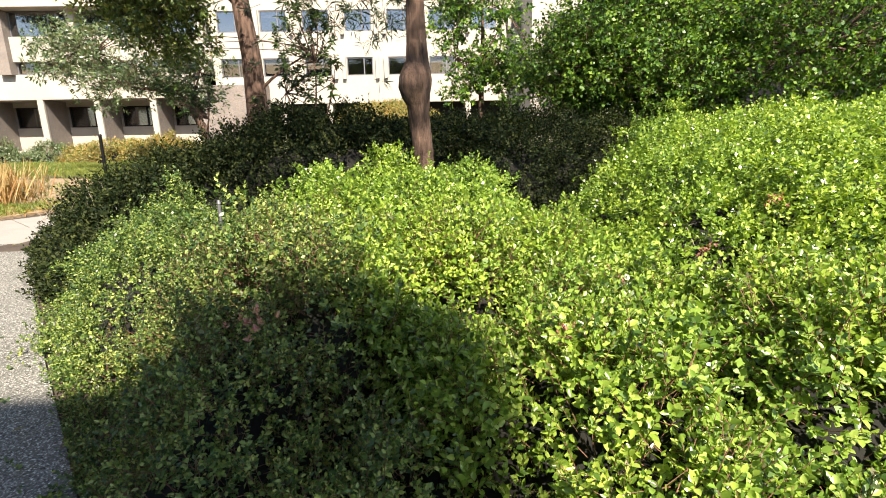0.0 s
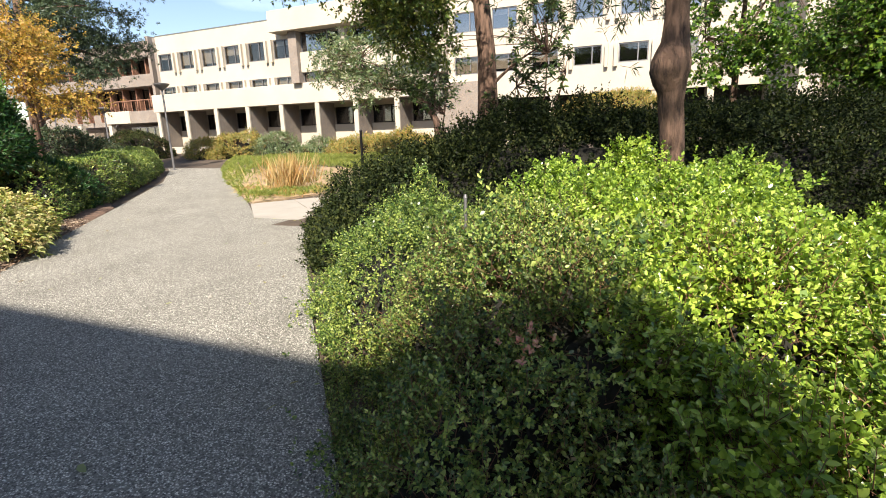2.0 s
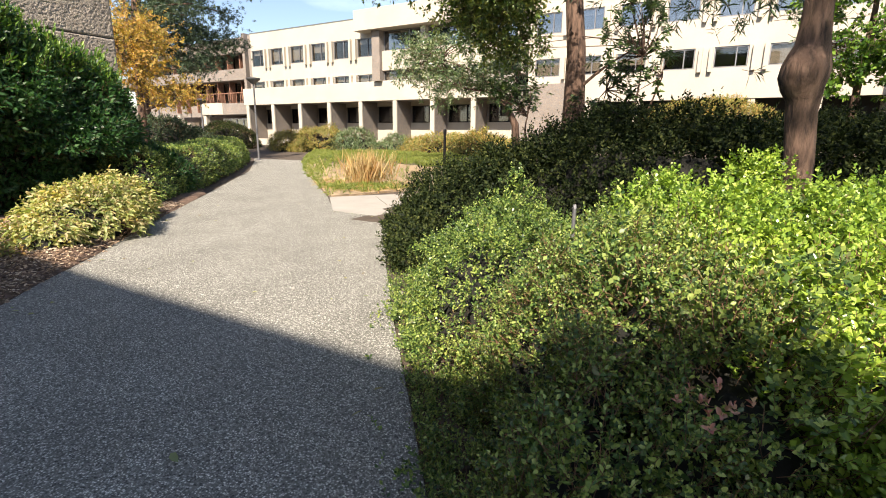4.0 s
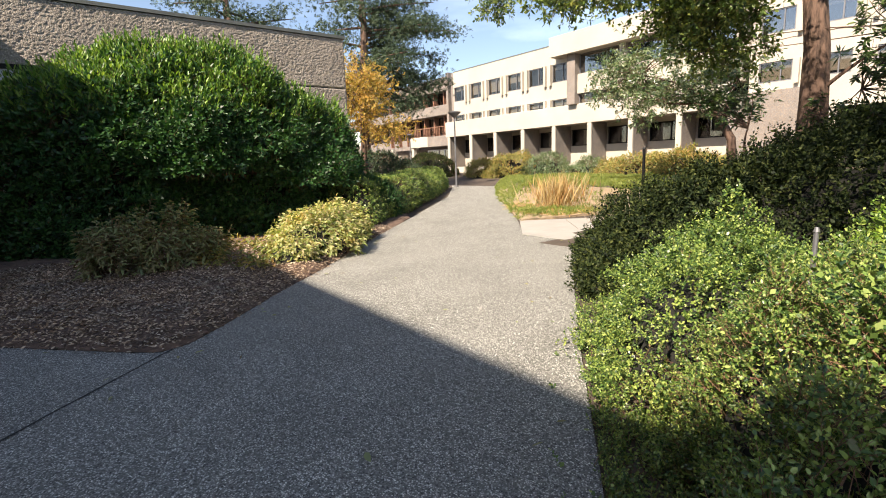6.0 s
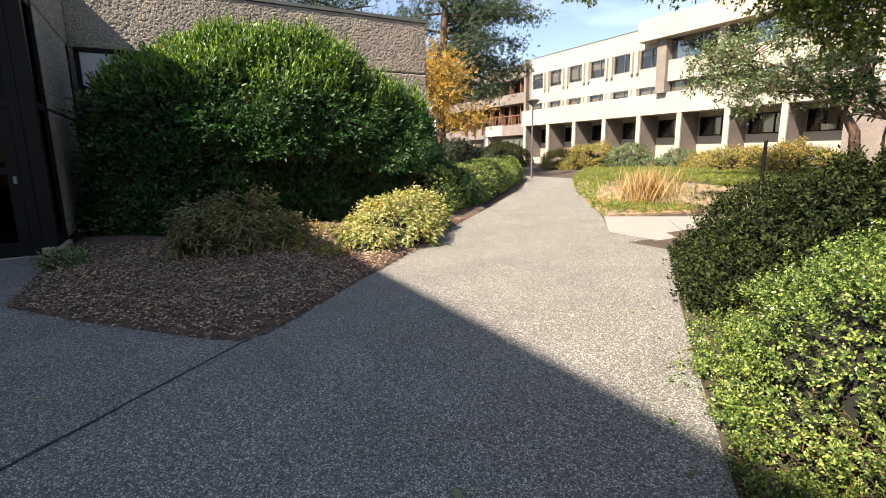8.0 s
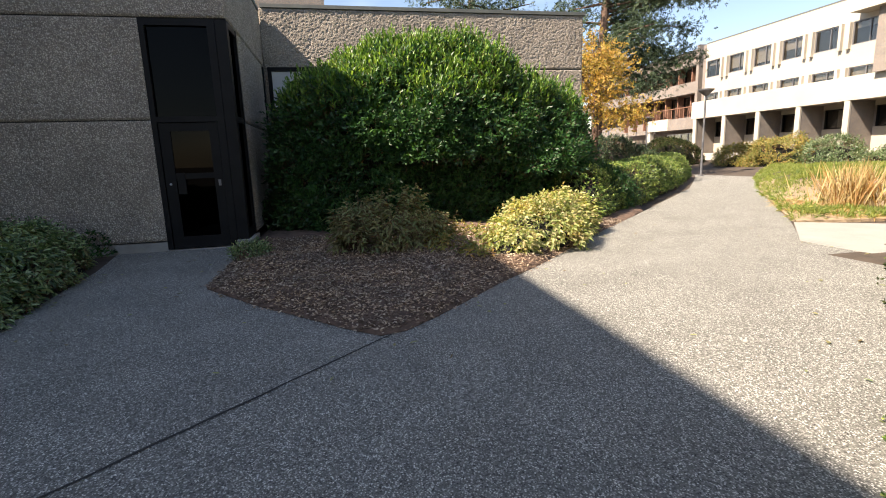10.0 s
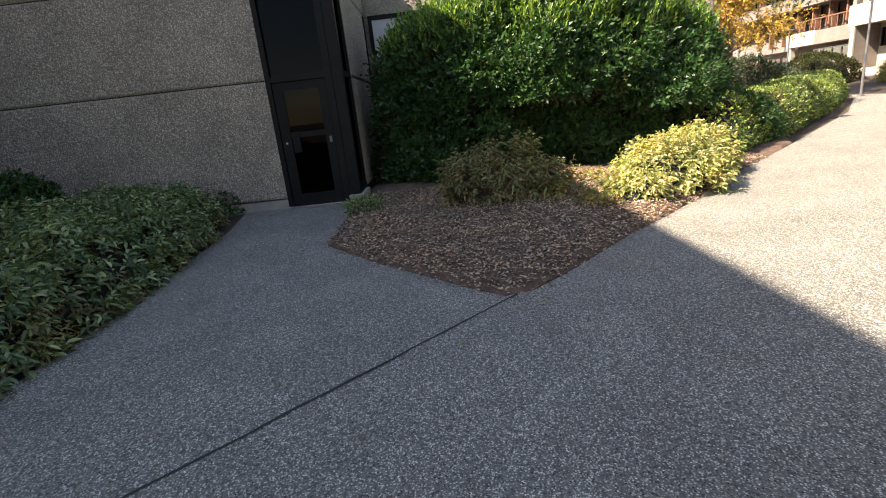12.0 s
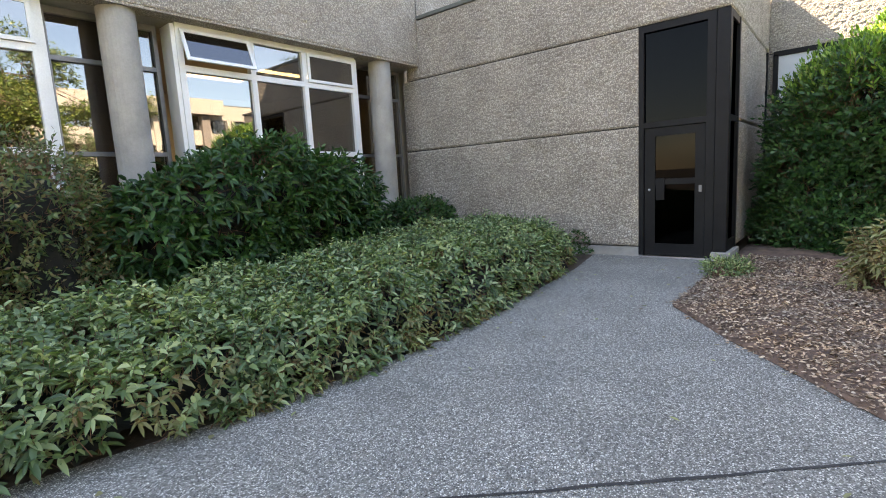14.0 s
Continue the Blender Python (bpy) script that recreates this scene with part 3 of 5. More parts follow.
# entrance block: front wall at x = -9.85, facing the path
pebble_wall("wall_east", "tan pebbledash concrete wall in three courses with dark joints", "y", -9.85, 0.3, -7.55, -2.33, [0.16, 2.13, 3.67])
pebble_wall("wall_east_top", "tan pebbledash concrete upper course of the entrance block", "y", -9.85, 0.3, -7.4, -1.05, [3.67, 4.9])
tagged(part("plinth", boxes((-10.2, -9.83, -7.5, -2.33, -0.1, 0.15)), "concrete"), "smooth grey concrete plinth under the wall", "plinth", kind="structure")
pebble_wall("wall_north", "tan pebbledash side wall of the entrance block", "x", -1.05, 0.3, -13.6, -10.62, [0.12, 2.13, 3.67])
pebble_wall("wall_north_top", "tan pebbledash upper course over the side wall", "x", -1.05, 0.3, -13.95, -9.945, [3.67, 4.9])
pebble_wall("wall_long", "long tan pebbledash concrete wall behind the laurel", "y", -14.0, 0.3, -1.05, 7.3, [0.1, 2.2, 3.64, 5.02], rough_from=2.5, step=0.015, lump=0.044)
tagged(part("trim_coping", boxes((-14.45, -13.96, -1.0, 7.36, 5.02, 5.1)), "roof"), "dark metal coping on the long wall", "coping", kind="structure")
tagged(part("trim_coping_entrance", boxes((-13.9, -9.82, -7.0, -1.02, 4.9, 4.97)), "roof"), "dark metal coping on the entrance block", "coping", kind="structure")
tagged(part("roof", boxes((-22, -14.4, -6.9, 7.3, 4.6, 4.95), (-14.3, -10.2, -6.9, -1.4, 4.6, 4.85)), "roof"), "flat dark roof", "roof", kind="structure")
tagged(part("wall_far_end", boxes((-22, -14.31, 7.0, 7.28, -0.1, 4.9)), "pebble"), "end wall of the long pebbledash building", "wall", kind="structure")
tagged(part("wall_penthouse", boxes((-27.0, -23.5, -7, 0.45, 4.0, 10.5)), "brown"), "brown upper storey block behind the long wall", "wall", kind="structure")


def make_side_panel():
    ob = thing("louvre_panel", "pale blue grey metal panel in a dark frame", "panel", (-13.95, 0.2, 0.1))
    part("frame", boxes((-13.97, -13.90, -0.95, -0.87, 0.1, 3.6), (-13.97, -13.90, -0.95, 1.6, 3.57, 3.66)), "black", ob)
    part("sheet", boxes((-13.96, -13.93, -0.86, 1.6, 0.1, 3.56)), "panel", ob)
    part("side_post", boxes((-13.62, -13.56, -1.08, -1.0, 0.1, 3.6)), "black", ob)


make_side_panel()


def make_entrance():
    """Black glazed corner entrance with a door, transom light and side light."""
    door = thing("entrance_door", "black metal glazed door, closed, with transom and sidelight at the block's corner", "door", (-9.85, -1.8, 0))
    X = -9.86
    # corner frame
    part("corner_post", soft_boxes(0.006, (X - 0.14, X + 0.02, -1.22, -1.04, 0.12, 3.66)), "black", door)
    part("frame", boxes((X - 0.1, X + 0.01, -2.33, -2.25, 0.0, 3.66), (X - 0.1, X + 0.01, -1.34, -1.225, 0.0, 3.66), (X - 0.1, X + 0.01, -2.25, -1.34, 3.56, 3.66), (X - 0.1, X + 0.012, -2.25, -1.34, 2.09, 2.18)), "black", door)
    leaf = part("leaf", boxes((X - 0.07, X - 0.02, -2.24, -2.08, 0.03, 2.08), (X - 0.07, X - 0.02, -1.49, -1.35, 0.03, 2.08), (X - 0.07, X - 0.02, -2.08, -1.49, 1.95, 2.08), (X - 0.07, X - 0.02, -2.08, -1.49, 1.18, 1.27), (X - 0.07, X - 0.02, -2.08, -1.49, 0.03, 0.22)), "black", door)
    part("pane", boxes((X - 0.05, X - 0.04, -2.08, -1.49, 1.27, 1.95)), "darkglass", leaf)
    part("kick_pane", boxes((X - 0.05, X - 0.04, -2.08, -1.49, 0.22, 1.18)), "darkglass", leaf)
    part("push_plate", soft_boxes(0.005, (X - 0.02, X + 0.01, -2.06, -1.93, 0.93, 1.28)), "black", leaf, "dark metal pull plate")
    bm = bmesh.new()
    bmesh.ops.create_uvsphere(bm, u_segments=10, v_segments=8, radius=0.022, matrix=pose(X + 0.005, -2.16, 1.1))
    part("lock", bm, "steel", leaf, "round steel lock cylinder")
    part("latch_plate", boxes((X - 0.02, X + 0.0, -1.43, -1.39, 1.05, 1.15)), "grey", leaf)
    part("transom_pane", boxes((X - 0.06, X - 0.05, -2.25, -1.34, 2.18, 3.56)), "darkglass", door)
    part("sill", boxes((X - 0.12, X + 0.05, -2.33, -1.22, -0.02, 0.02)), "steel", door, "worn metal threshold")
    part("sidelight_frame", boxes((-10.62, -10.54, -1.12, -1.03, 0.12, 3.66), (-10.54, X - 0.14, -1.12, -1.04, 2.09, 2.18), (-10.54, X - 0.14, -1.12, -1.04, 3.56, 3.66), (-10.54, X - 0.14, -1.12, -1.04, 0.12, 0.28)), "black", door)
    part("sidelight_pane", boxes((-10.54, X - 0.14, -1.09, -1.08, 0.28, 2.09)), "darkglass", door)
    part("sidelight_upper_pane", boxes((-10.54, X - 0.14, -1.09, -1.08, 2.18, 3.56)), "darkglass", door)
    part("base_block", soft_boxes(0.01, (X - 0.75, X + 0.06, -1.24, -0.98, -0.05, 0.12)), "concrete", door, "grey concrete base under the corner post")
    # Lobby surfaces are coloured near black to imitate the unlit room.
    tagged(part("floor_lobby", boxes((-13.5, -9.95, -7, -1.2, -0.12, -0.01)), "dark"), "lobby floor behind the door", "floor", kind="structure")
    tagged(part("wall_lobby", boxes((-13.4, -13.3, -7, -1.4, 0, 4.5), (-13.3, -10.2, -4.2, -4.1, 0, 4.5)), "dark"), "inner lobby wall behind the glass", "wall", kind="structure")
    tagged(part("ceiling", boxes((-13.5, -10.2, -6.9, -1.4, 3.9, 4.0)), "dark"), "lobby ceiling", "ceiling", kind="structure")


make_entrance()


def make_wing():
    """Window wing: upper wall over a glazed ground floor with round columns."""
    Y = -7.02
    w = tagged(new("wall_south"), "tan pebbledash upper wall over the ground floor windows", "wall", kind="structure")
    part("upper_wall", boxes((-9.84, 2.47, Y - 0.3, Y, 3.93, 10.3)), "pebble", w)
    relief("pebbles", "x", Y, -9.8, 2.42, 3.96, 5.6, w, 0.017)
    part("soffit", boxes((-9.9, 2.47, Y - 1.0, Y - 0.3, 3.93, 4.05)), "concrete", w)
    part("return_wall", boxes((-24, -9.9, Y - 0.3, Y - 0.02, 4.85, 10.3)), "pebble", w)
    part("end_wall", boxes((2.17, 2.47, -18, Y - 0.3, 0, 10.3)), "pebble", w)
    part("back_wall", boxes((-24, 1.2, -18.2, -18, 0, 10.3)), "pebble", w)
    part("roof_slab", boxes((-24, 2.47, -18.2, Y, 10.3, 10.36)), "roof", w)
    part("sill_wall", boxes((-9.85, 1.2, Y - 0.75, Y - 0.6, 0, 0.75)), "concrete", w)
    tagged(part("floor", boxes((-9.9, 1.2, -13, Y - 0.75, 0.0, 0.05)), "concrete"), "office floor", "floor", kind="structure")
    tagged(part("ceiling_office", boxes((-9.9, 1.2, -13, Y - 1.0, 4.0, 4.1)), "room"), "pale office ceiling", "ceiling", kind="structure")
    tagged(part("wall_office", boxes((-10.0, 1.2, -13.1, -13, 0, 4.1), (-10.2, -10.0, -13, -7.8, 0, 4.1)), "room"), "beige office wall seen through the windows", "wall", kind="structure")
    # columns
    for i, x in enumerate((-8.92, -4.13, 0.6)):
        c = thing("column", "round grey concrete column in front of the windows", "column", (x, Y - 0.28, 0), "columns of the window wing")
        bm = bmesh.new()
        tube(bm, [(x, Y - 0.28, 0), (x, Y - 0.28, 3.93)], [0.23, 0.23], 28)
        part("shaft", bm, "concrete", c, smooth=False)
    # glazed bays
    yw = Y - 0.62
    zs = (0.75, 2.06, 3.29, 3.88)
    runs = [(-9.8, -8.36, (-9.25,), False), (-8.22, -4.86, (-7.05, -6.04), True), (-4.74, -3.36, (-4.05,), False), (-3.26, 0.2, (-2.1, -0.95), True), (0.3, 1.15, (0.75,), False)]
    for a, b, mull, proud in runs:
        y = yw + (0.35 if proud else 0.0)
        win = thing("window", "white aluminium framed ground floor window reflecting the courtyard", "window", (a, y, 0.75), "window wing bays")
        e = 0.045 if proud else 0.03
        bars = [(a, a + 2 * e, y - 0.1, y + 0.02, 0.75, 3.92), (b - 2 * e, b, y - 0.1, y + 0.02, 0.75, 3.92)]
        bars += [(m - e, m + e, y - 0.1, y + 0.018, zs[0], 3.9) for m in mull]
        bars += [(a, b, y - 0.1, y + 0.016, z - e, z + e) for z in zs[1:3]] + [(a, b, y - 0.1, y + 0.022, 3.84, 3.925), (a, b, y - 0.1, y + 0.022, 0.74, 0.82)]
        part("frame", boxes(*bars), "white" if proud else "grey", win)
        if proud:
            part("side_return", boxes((a - 0.06, a, yw, y, 0.75, 3.9), (b, b + 0.06, yw, y, 0.75, 3.9)), "white", win)
        xs = (a, *mull, b)
        for i, (x0, x1) in enumerate(zip(xs, xs[1:])):
            for k in range(3):
                if proud and k == 2 and i in (0, 2):
                    bm = boxes((x0 + 0.05, x1 - 0.05, -0.015, 0.015, -0.5, -0.45), (x0 + 0.05, x1 - 0.05, -0.015, 0.015, -0.05, 0.0), (x0 + 0.05, x0 + 0.10, -0.015, 0.015, -0.45, -0.05), (x1 - 0.10, x1 - 0.05, -0.015, 0.015, -0.45, -0.05))
                    tilt = 20 if i == 2 else 0
                    bmesh.ops.transform(bm, matrix=pose(0, y + 0.03, 3.84, tilt), verts=bm.verts[:])
                    sash = part("sash", bm, "white", win)
                    bm = boxes((x0 + 0.1, x1 - 0.1, -0.004, 0.004, -0.45, -0.05))
                    bmesh.ops.transform(bm, matrix=pose(0, y + 0.03, 3.84, tilt), verts=bm.verts[:])
                    part("pane", bm, "glass", sash)
                else:
                    part("pane", boxes((x0 + e, x1 - e, y - 0.05, y - 0.042, zs[k], zs[k + 1])), "glass", win)
    for x, yy in ((-8.0, -9.3), (-7.0, -10.5), (-2.0, -9.6)):
        l = thing("ceiling_light", "lit fluorescent ceiling light in the office", "light", (x, yy, 3.95), "office lights")
        part("housing", boxes((x - 0.65, x + 0.65, yy - 0.12, yy + 0.12, 3.95, 4.0)), "white", l)
        part("diffuser", boxes((x - 0.6, x + 0.6, yy - 0.09, yy + 0.09, 3.93, 3.948)), "glow", l)


make_wing()


# ---- far office building, front at y = 28.4 ----
def make_far_building():
    b = thing("office_building", "cream concrete three storey office building with a pillared ground floor", "building", (-14, 28.4, 0.5))
    F, W, R = 28.4, 28.75, 30.2
    for zz in ((5.55, 6.72), (7.95, 9.2)):
        part("wall_band", boxes((-35.3, -22.4, W, W + 0.3, *zz)), "cream", b)
    part("roof", boxes((-35.3, 14, W, 45, 9.2, 9.3)), "roof", b)
    part("fascia", soft_boxes(0.02, (-36.2, -12.05, F, F + 0.35, 3.72, 5.02)), "cream", b)
    part("terrace", boxes((-36.2, -12.05, F + 0.35, R, 3.75, 3.95)), "cream", b)
    part("end_wall", boxes((-36.2, -35.9, F + 0.35, 45, 0.4, 5.0), (-35.6, -35.3, W, 45, 5.0, 9.2)), "brown", b)
    part("recess_wall", boxes((-35.9, -12.0, R, R + 0.25, 0.4, 2.3), (-35.9, -12.0, R, R + 0.25, 3.45, 3.75)), "cream", b)
    part("apron", boxes((-36.2, 14, F - 0.02, R, 0.3, 0.52)), "concrete", b)
    part("low_wall", boxes((-35.9, -12.3, F + 0.5, F + 0.75, 0.5, 1.05)), "cream", b)
    for i in range(9):
        x = -35.95 + 3.0 * i
        p = part("pier", boxes((x, x + 0.32, F + 0.02, F + 0.14, 0.4, 3.72)), "cream", b)
        part("pier_side", boxes((x + 0.02, x + 0.30, F + 0.14, R, 0.4, 3.72)), "brown", p)
        if i < 8:
            wdw = part("recess_window", boxes((x + 0.45, x + 0.53, R - 0.03, R + 0.1, 2.3, 3.45), (x + 2.85, x + 2.93, R - 0.03, R + 0.1, 2.3, 3.45), (x + 1.8, x + 1.86, R - 0.03, R + 0.1, 2.3, 3.45), (x + 0.45, x + 2.93, R - 0.04, R + 0.1, 3.39, 3.45), (x + 0.45, x + 2.93, R - 0.04, R + 0.1, 2.3, 2.36)), "black", b)
            part("pane", boxes((x + 0.53, x + 2.85, R + 0.02, R + 0.03, 2.36, 3.39)), "farglass", wdw)
            part("curtain", boxes((x + 1.0 + 0.2 * (i % 3), x + 1.7 + 0.2 * (i % 3), R + 0.3, R + 0.33, 2.3, 3.45)), "blind", wdw)
        for xx in ((x + 0.3, x + 0.45), (x + 2.93, x + 3.02)):
            part("recess_infill", boxes((*xx, R, R + 0.2, 2.3, 3.45)), "brown", b)
    # window strips of the west part: upper and middle rows
    def opening(x0, x1, z0, z1, y, i, blind=0.0, glass="farglass"):
        wdw = part("window", boxes((x0, x0 + 0.06, y + 0.05, y + 0.15, z0, z1), (x1 - 0.06, x1, y + 0.05, y + 0.15, z0, z1), (x0, x1, y + 0.04, y + 0.15, z1 - 0.06, z1), (x0, x1, y + 0.04, y + 0.16, z0, z0 + 0.06), (x0 + (x1 - x0) * 0.64, x0 + (x1 - x0) * 0.64 + 0.05, y + 0.05, y + 0.15, z0, z1)), "grey", b)
        part("pane", boxes((x0 + 0.06, x1 - 0.06, y + 0.09, y + 0.10, z0 + 0.06, z1 - 0.06)), glass, wdw)
        if blind > 0:
            part("blind", boxes((x0 + 0.08, x1 - 0.08, y + 0.2, y + 0.22, z1 - (z1 - z0) * blind, z1)), "blind", wdw)
    def strip(xs0, xs1, z0, z1, wins, y, fins, blinds, glass="farglass"):
        """A row of windows with wall between them, and fins."""
        edge = xs0
        for i, (a, c) in enumerate(wins):
            if a > edge:
                part("wall_between", boxes((edge, a, y, y + 0.3, z0, z1)), "cream", b)
            opening(a, c, z0, z1, y, i, blinds[i % len(blinds)], glass)
            edge = c
            if fins:
                for fx in (c + 0.16, c + 0.62):
                    part("fin", boxes((fx, fx + 0.17, y - 0.20, y, z0 - 0.18, z1)), "cream", b)
        if xs1 > edge:
            part("wall_between", boxes((edge, xs1, y, y + 0.3, z0, z1)), "cream", b)
    ws = [(-35.2 + 2.2 * i, -33.8 + 2.2 * i) for i in range(6)]
    strip(-35.3, -22.4, 6.72, 7.95, ws, W, True, (0.3, 0.75, 0.8, 0.5, 0.0, 0.3))
    strip(-35.3, -22.4, 4.6, 5.55, ws, W, True, (0.4, 0.8, 0.6, 0.7))
    # projecting bay
    part("bay_top", boxes((-23.6, -11.4, F - 0.7, W + 0.3, 8.22, 9.5)), "cream", b)
    part("bay_pier", boxes((-22.4, -21.75, F - 0.3, W + 1.5, 5.0, 8.22)), "brown", b)
    for x in (-18.6, -15.3, -12.0):
        part("bay_mullion", boxes((x, x + 0.4, F - 0.1, W + 1.0, 5.0, 8.22)), "cream", b)
    part("bay_spandrel", boxes((-21.75, -11.4, F, F + 0.3, 5.68, 6.92)), "cream", b)
    for i, (x0, x1) in enumerate(((-21.75, -18.6), (-18.2, -15.3), (-14.9, -12.0))):
        opening(x0, x1, 6.92, 8.2, F + 0.15, i, 0.0, "skyglass")
        opening(x0, x1, 5.02, 5.68, F + 0.15, i, 0.9)
    # brown return pier and plain east part
    part("return_pier", boxes((-12.05, -8.5, F - 0.3, F + 0.6, 0.4, 4.3)), "brown", b)
    for zz in ((3.3, 4.75), (5.72, 7.05), (8.15, 9.2)):
        part("east_wall", boxes((-11.4, 8.0, W, W + 0.3, *zz)), "cream", b)
    we = [(-11.0 + 2.28 * i, -9.55 + 2.28 * i) for i in range(8)]
    strip(-11.4, 8.0, 7.05, 8.15, we, W, True, (0.0, 0.3, 0.0, 0.0), "skyglass")
    strip(-11.4, 8.0, 4.75, 5.72, we, W, True, (0.9, 0.8, 0.6, 0.0, 0.2))
    # near-black sheet stands in for the shade of the ground floor recess
    part("east_recess_shade", boxes((-10.9, 8.0, R, R + 0.2, 0.4, 3.4)), "dark", b)
    for i in range(7):
        part("east_pier", boxes((-8.0 + 2.6 * i, -7.7 + 2.6 * i, F + 0.4, R, 0.4, 3.3)), "cream", b)
    part("east_tower", boxes((5.5, 9.5, F - 2.5, F + 3, 0.4, 9.6)), "cream", b)
    for zz in (2.5, 5.4):
        part("tower_window", boxes((6.3, 7.6, F - 2.53, F - 1.2, zz, zz + 1.8)), "farglass", b)
    # back and floors near black, so that rooms behind the windows look unlit
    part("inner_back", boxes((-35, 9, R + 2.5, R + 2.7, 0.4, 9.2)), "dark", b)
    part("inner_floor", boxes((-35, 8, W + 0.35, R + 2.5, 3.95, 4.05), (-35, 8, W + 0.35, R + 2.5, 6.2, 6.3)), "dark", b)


make_far_building()


def make_left_building():
    b = thing("brown_building", "brown pebble concrete wing with stepped balconies, in shade", "building", (-42, 32, 0.5))
    part("back_wall", boxes((-62, -37.0, 34.2, 34.5, 0.4, 9.6)), "brown", b)
    part("roof", boxes((-62, -36.9, 31.2, 46, 9.6, 9.75)), "roof", b)
    part("parapet", boxes((-62, -37.0, 31.0, 31.3, 8.45, 9.7)), "brown", b)
    part("upper_floor", boxes((-62, -37.0, 31.1, 34.2, 6.1, 6.4)), "brown", b)
    part("upper_band", boxes((-62, -37.0, 30.9, 31.2, 6.15, 7.1)), "brown", b)
    part("balcony_floor", boxes((-45.4, -37.0, 30.9, 34.2, 3.15, 3.4)), "concrete", b)
    part("balcony", soft_boxes(0.02, (-45.4, -42.2, 30.7, 30.95, 3.15, 4.2)), "cream", b)
    part("balcony_return", boxes((-42.2, -38.6, 30.75, 30.95, 3.15, 4.15)), "brown", b)
    part("low_band", boxes((-62, -45.4, 31.8, 32.1, 3.0, 4.1)), "brown", b)
    part("end_wall", boxes((-37.3, -37.0, 29.5, 34.2, 0.4, 9.6)), "brown", b)
    for i in range(9):
        x = -52.0 + 1.7 * i
        for z0, z1 in ((7.2, 8.4), (4.4, 6.0)):
            w = part("window", boxes((x, x + 0.08, 32.0, 32.1, z0, z1), (x + 1.5, x + 1.58, 32.0, 32.1, z0, z1), (x, x + 1.58, 32.0, 32.1, z1 - 0.08, z1), (x, x + 1.58, 32.0, 32.1, z0, z0 + 0.08), (x + 0.75, x + 0.81, 32.0, 32.1, z0, z1)), "black", b)
            part("pane", boxes((x + 0.08, x + 1.5, 32.05, 32.06, z0 + 0.08, z1 - 0.08)), "farglass", w)
            if (i + int(z0)) % 3 == 0:
                part("curtain", boxes((x + 0.1, x + 0.7, 32.3, 32.33, z0, z1)), "blind", w)
        part("mullion", boxes((x + 1.58, x + 1.7, 31.4, 32.2, 3.4, 8.45)), "barkred", b)
    for i in range(12):
        x = -45.2 + 0.55 * i
        part("baluster", boxes((x, x + 0.05, 30.82, 30.87, 4.15, 5.0)), "barkred", b)
    part("rail", boxes((-45.4, -38.6, 30.80, 30.89, 5.0, 5.07)), "barkred", b)
    for x in (-49.5, -45.3, -38.4):
        part("pillar", boxes((x, x + 0.42, 30.8, 31.2, 0.4, 3.15)), "cream", b)
    g = part("ground_window", boxes((-43.8, -39.9, 31.9, 32.0, 1.65, 1.75), (-43.8, -39.9, 31.9, 32.0, 2.75, 2.85), *[(-43.8 + 0.95 * i, -43.72 + 0.95 * i, 31.88, 32.0, 1.65, 2.85) for i in range(5)]), "white", b)
    part("pane", boxes((-43.7, -39.95, 31.94, 31.95, 1.75, 2.75)), "skyglass", g)
    # near-black sheet in place of the dark, shaded recess below the window
    part("ground_recess_shade", boxes((-45.0, -37.3, 31.92, 32.1, 0.4, 1.65)), "dark", b)
    # east end of the courtyard
    e = thing("brick_building", "tan brown building behind the trees", "building", (16, 14, 0))
    part("wall", boxes((9.0, 9.4, 8.0, 24, 0, 7.5), (9.4, 22, 7.7, 8.0, 0, 7.5)), "brown", e)
    part("roof", boxes((9.0, 22, 7.7, 24, 7.5, 7.7)), "roof", e)


make_left_building()


# ---- planted beds ----
def near(xy, x=-0.4, y=0.4):
    return np.hypot(xy[:, 0] - x, xy[:, 1] - y)


BRIGHT = [(-1.15, 1.45), (-1.75, 2.15), (-2.55, 3.12), (-3.3, 4.05), (-2.9, 4.6), (-1.7, 4.9), (-0.6, 5.15), (1.2, 5.2), (2.6, 6.4), (5.0, 9.0), (9.0, 11.0), (11.0, 7.0), (9.0, 1.5), (4.0, 0.2), (1.0, 0.2), (0.3, 0.3), (-0.45, 0.78)]


# taller bushy clumps: x, y, radius, height
CREST = [(-1.05, 4.4, 0.20, 0.34), (-0.75, 4.5, 0.16, 0.12), (-0.3, 4.4, 0.22, 0.34), (0.05, 4.5, 0.15, 0.12), (0.5, 4.5, 0.2, 0.26), (2.4, 5.3, 0.35, 0.2), (3.2, 6.3, 0.4, 0.2), (-1.9, 3.8, 0.25, 0.10), (0.2, 3.4, 0.3, 0.10), (-0.5, 2.6, 0.35, 0.10), (1.9, 3.2, 0.35, 0.12)]


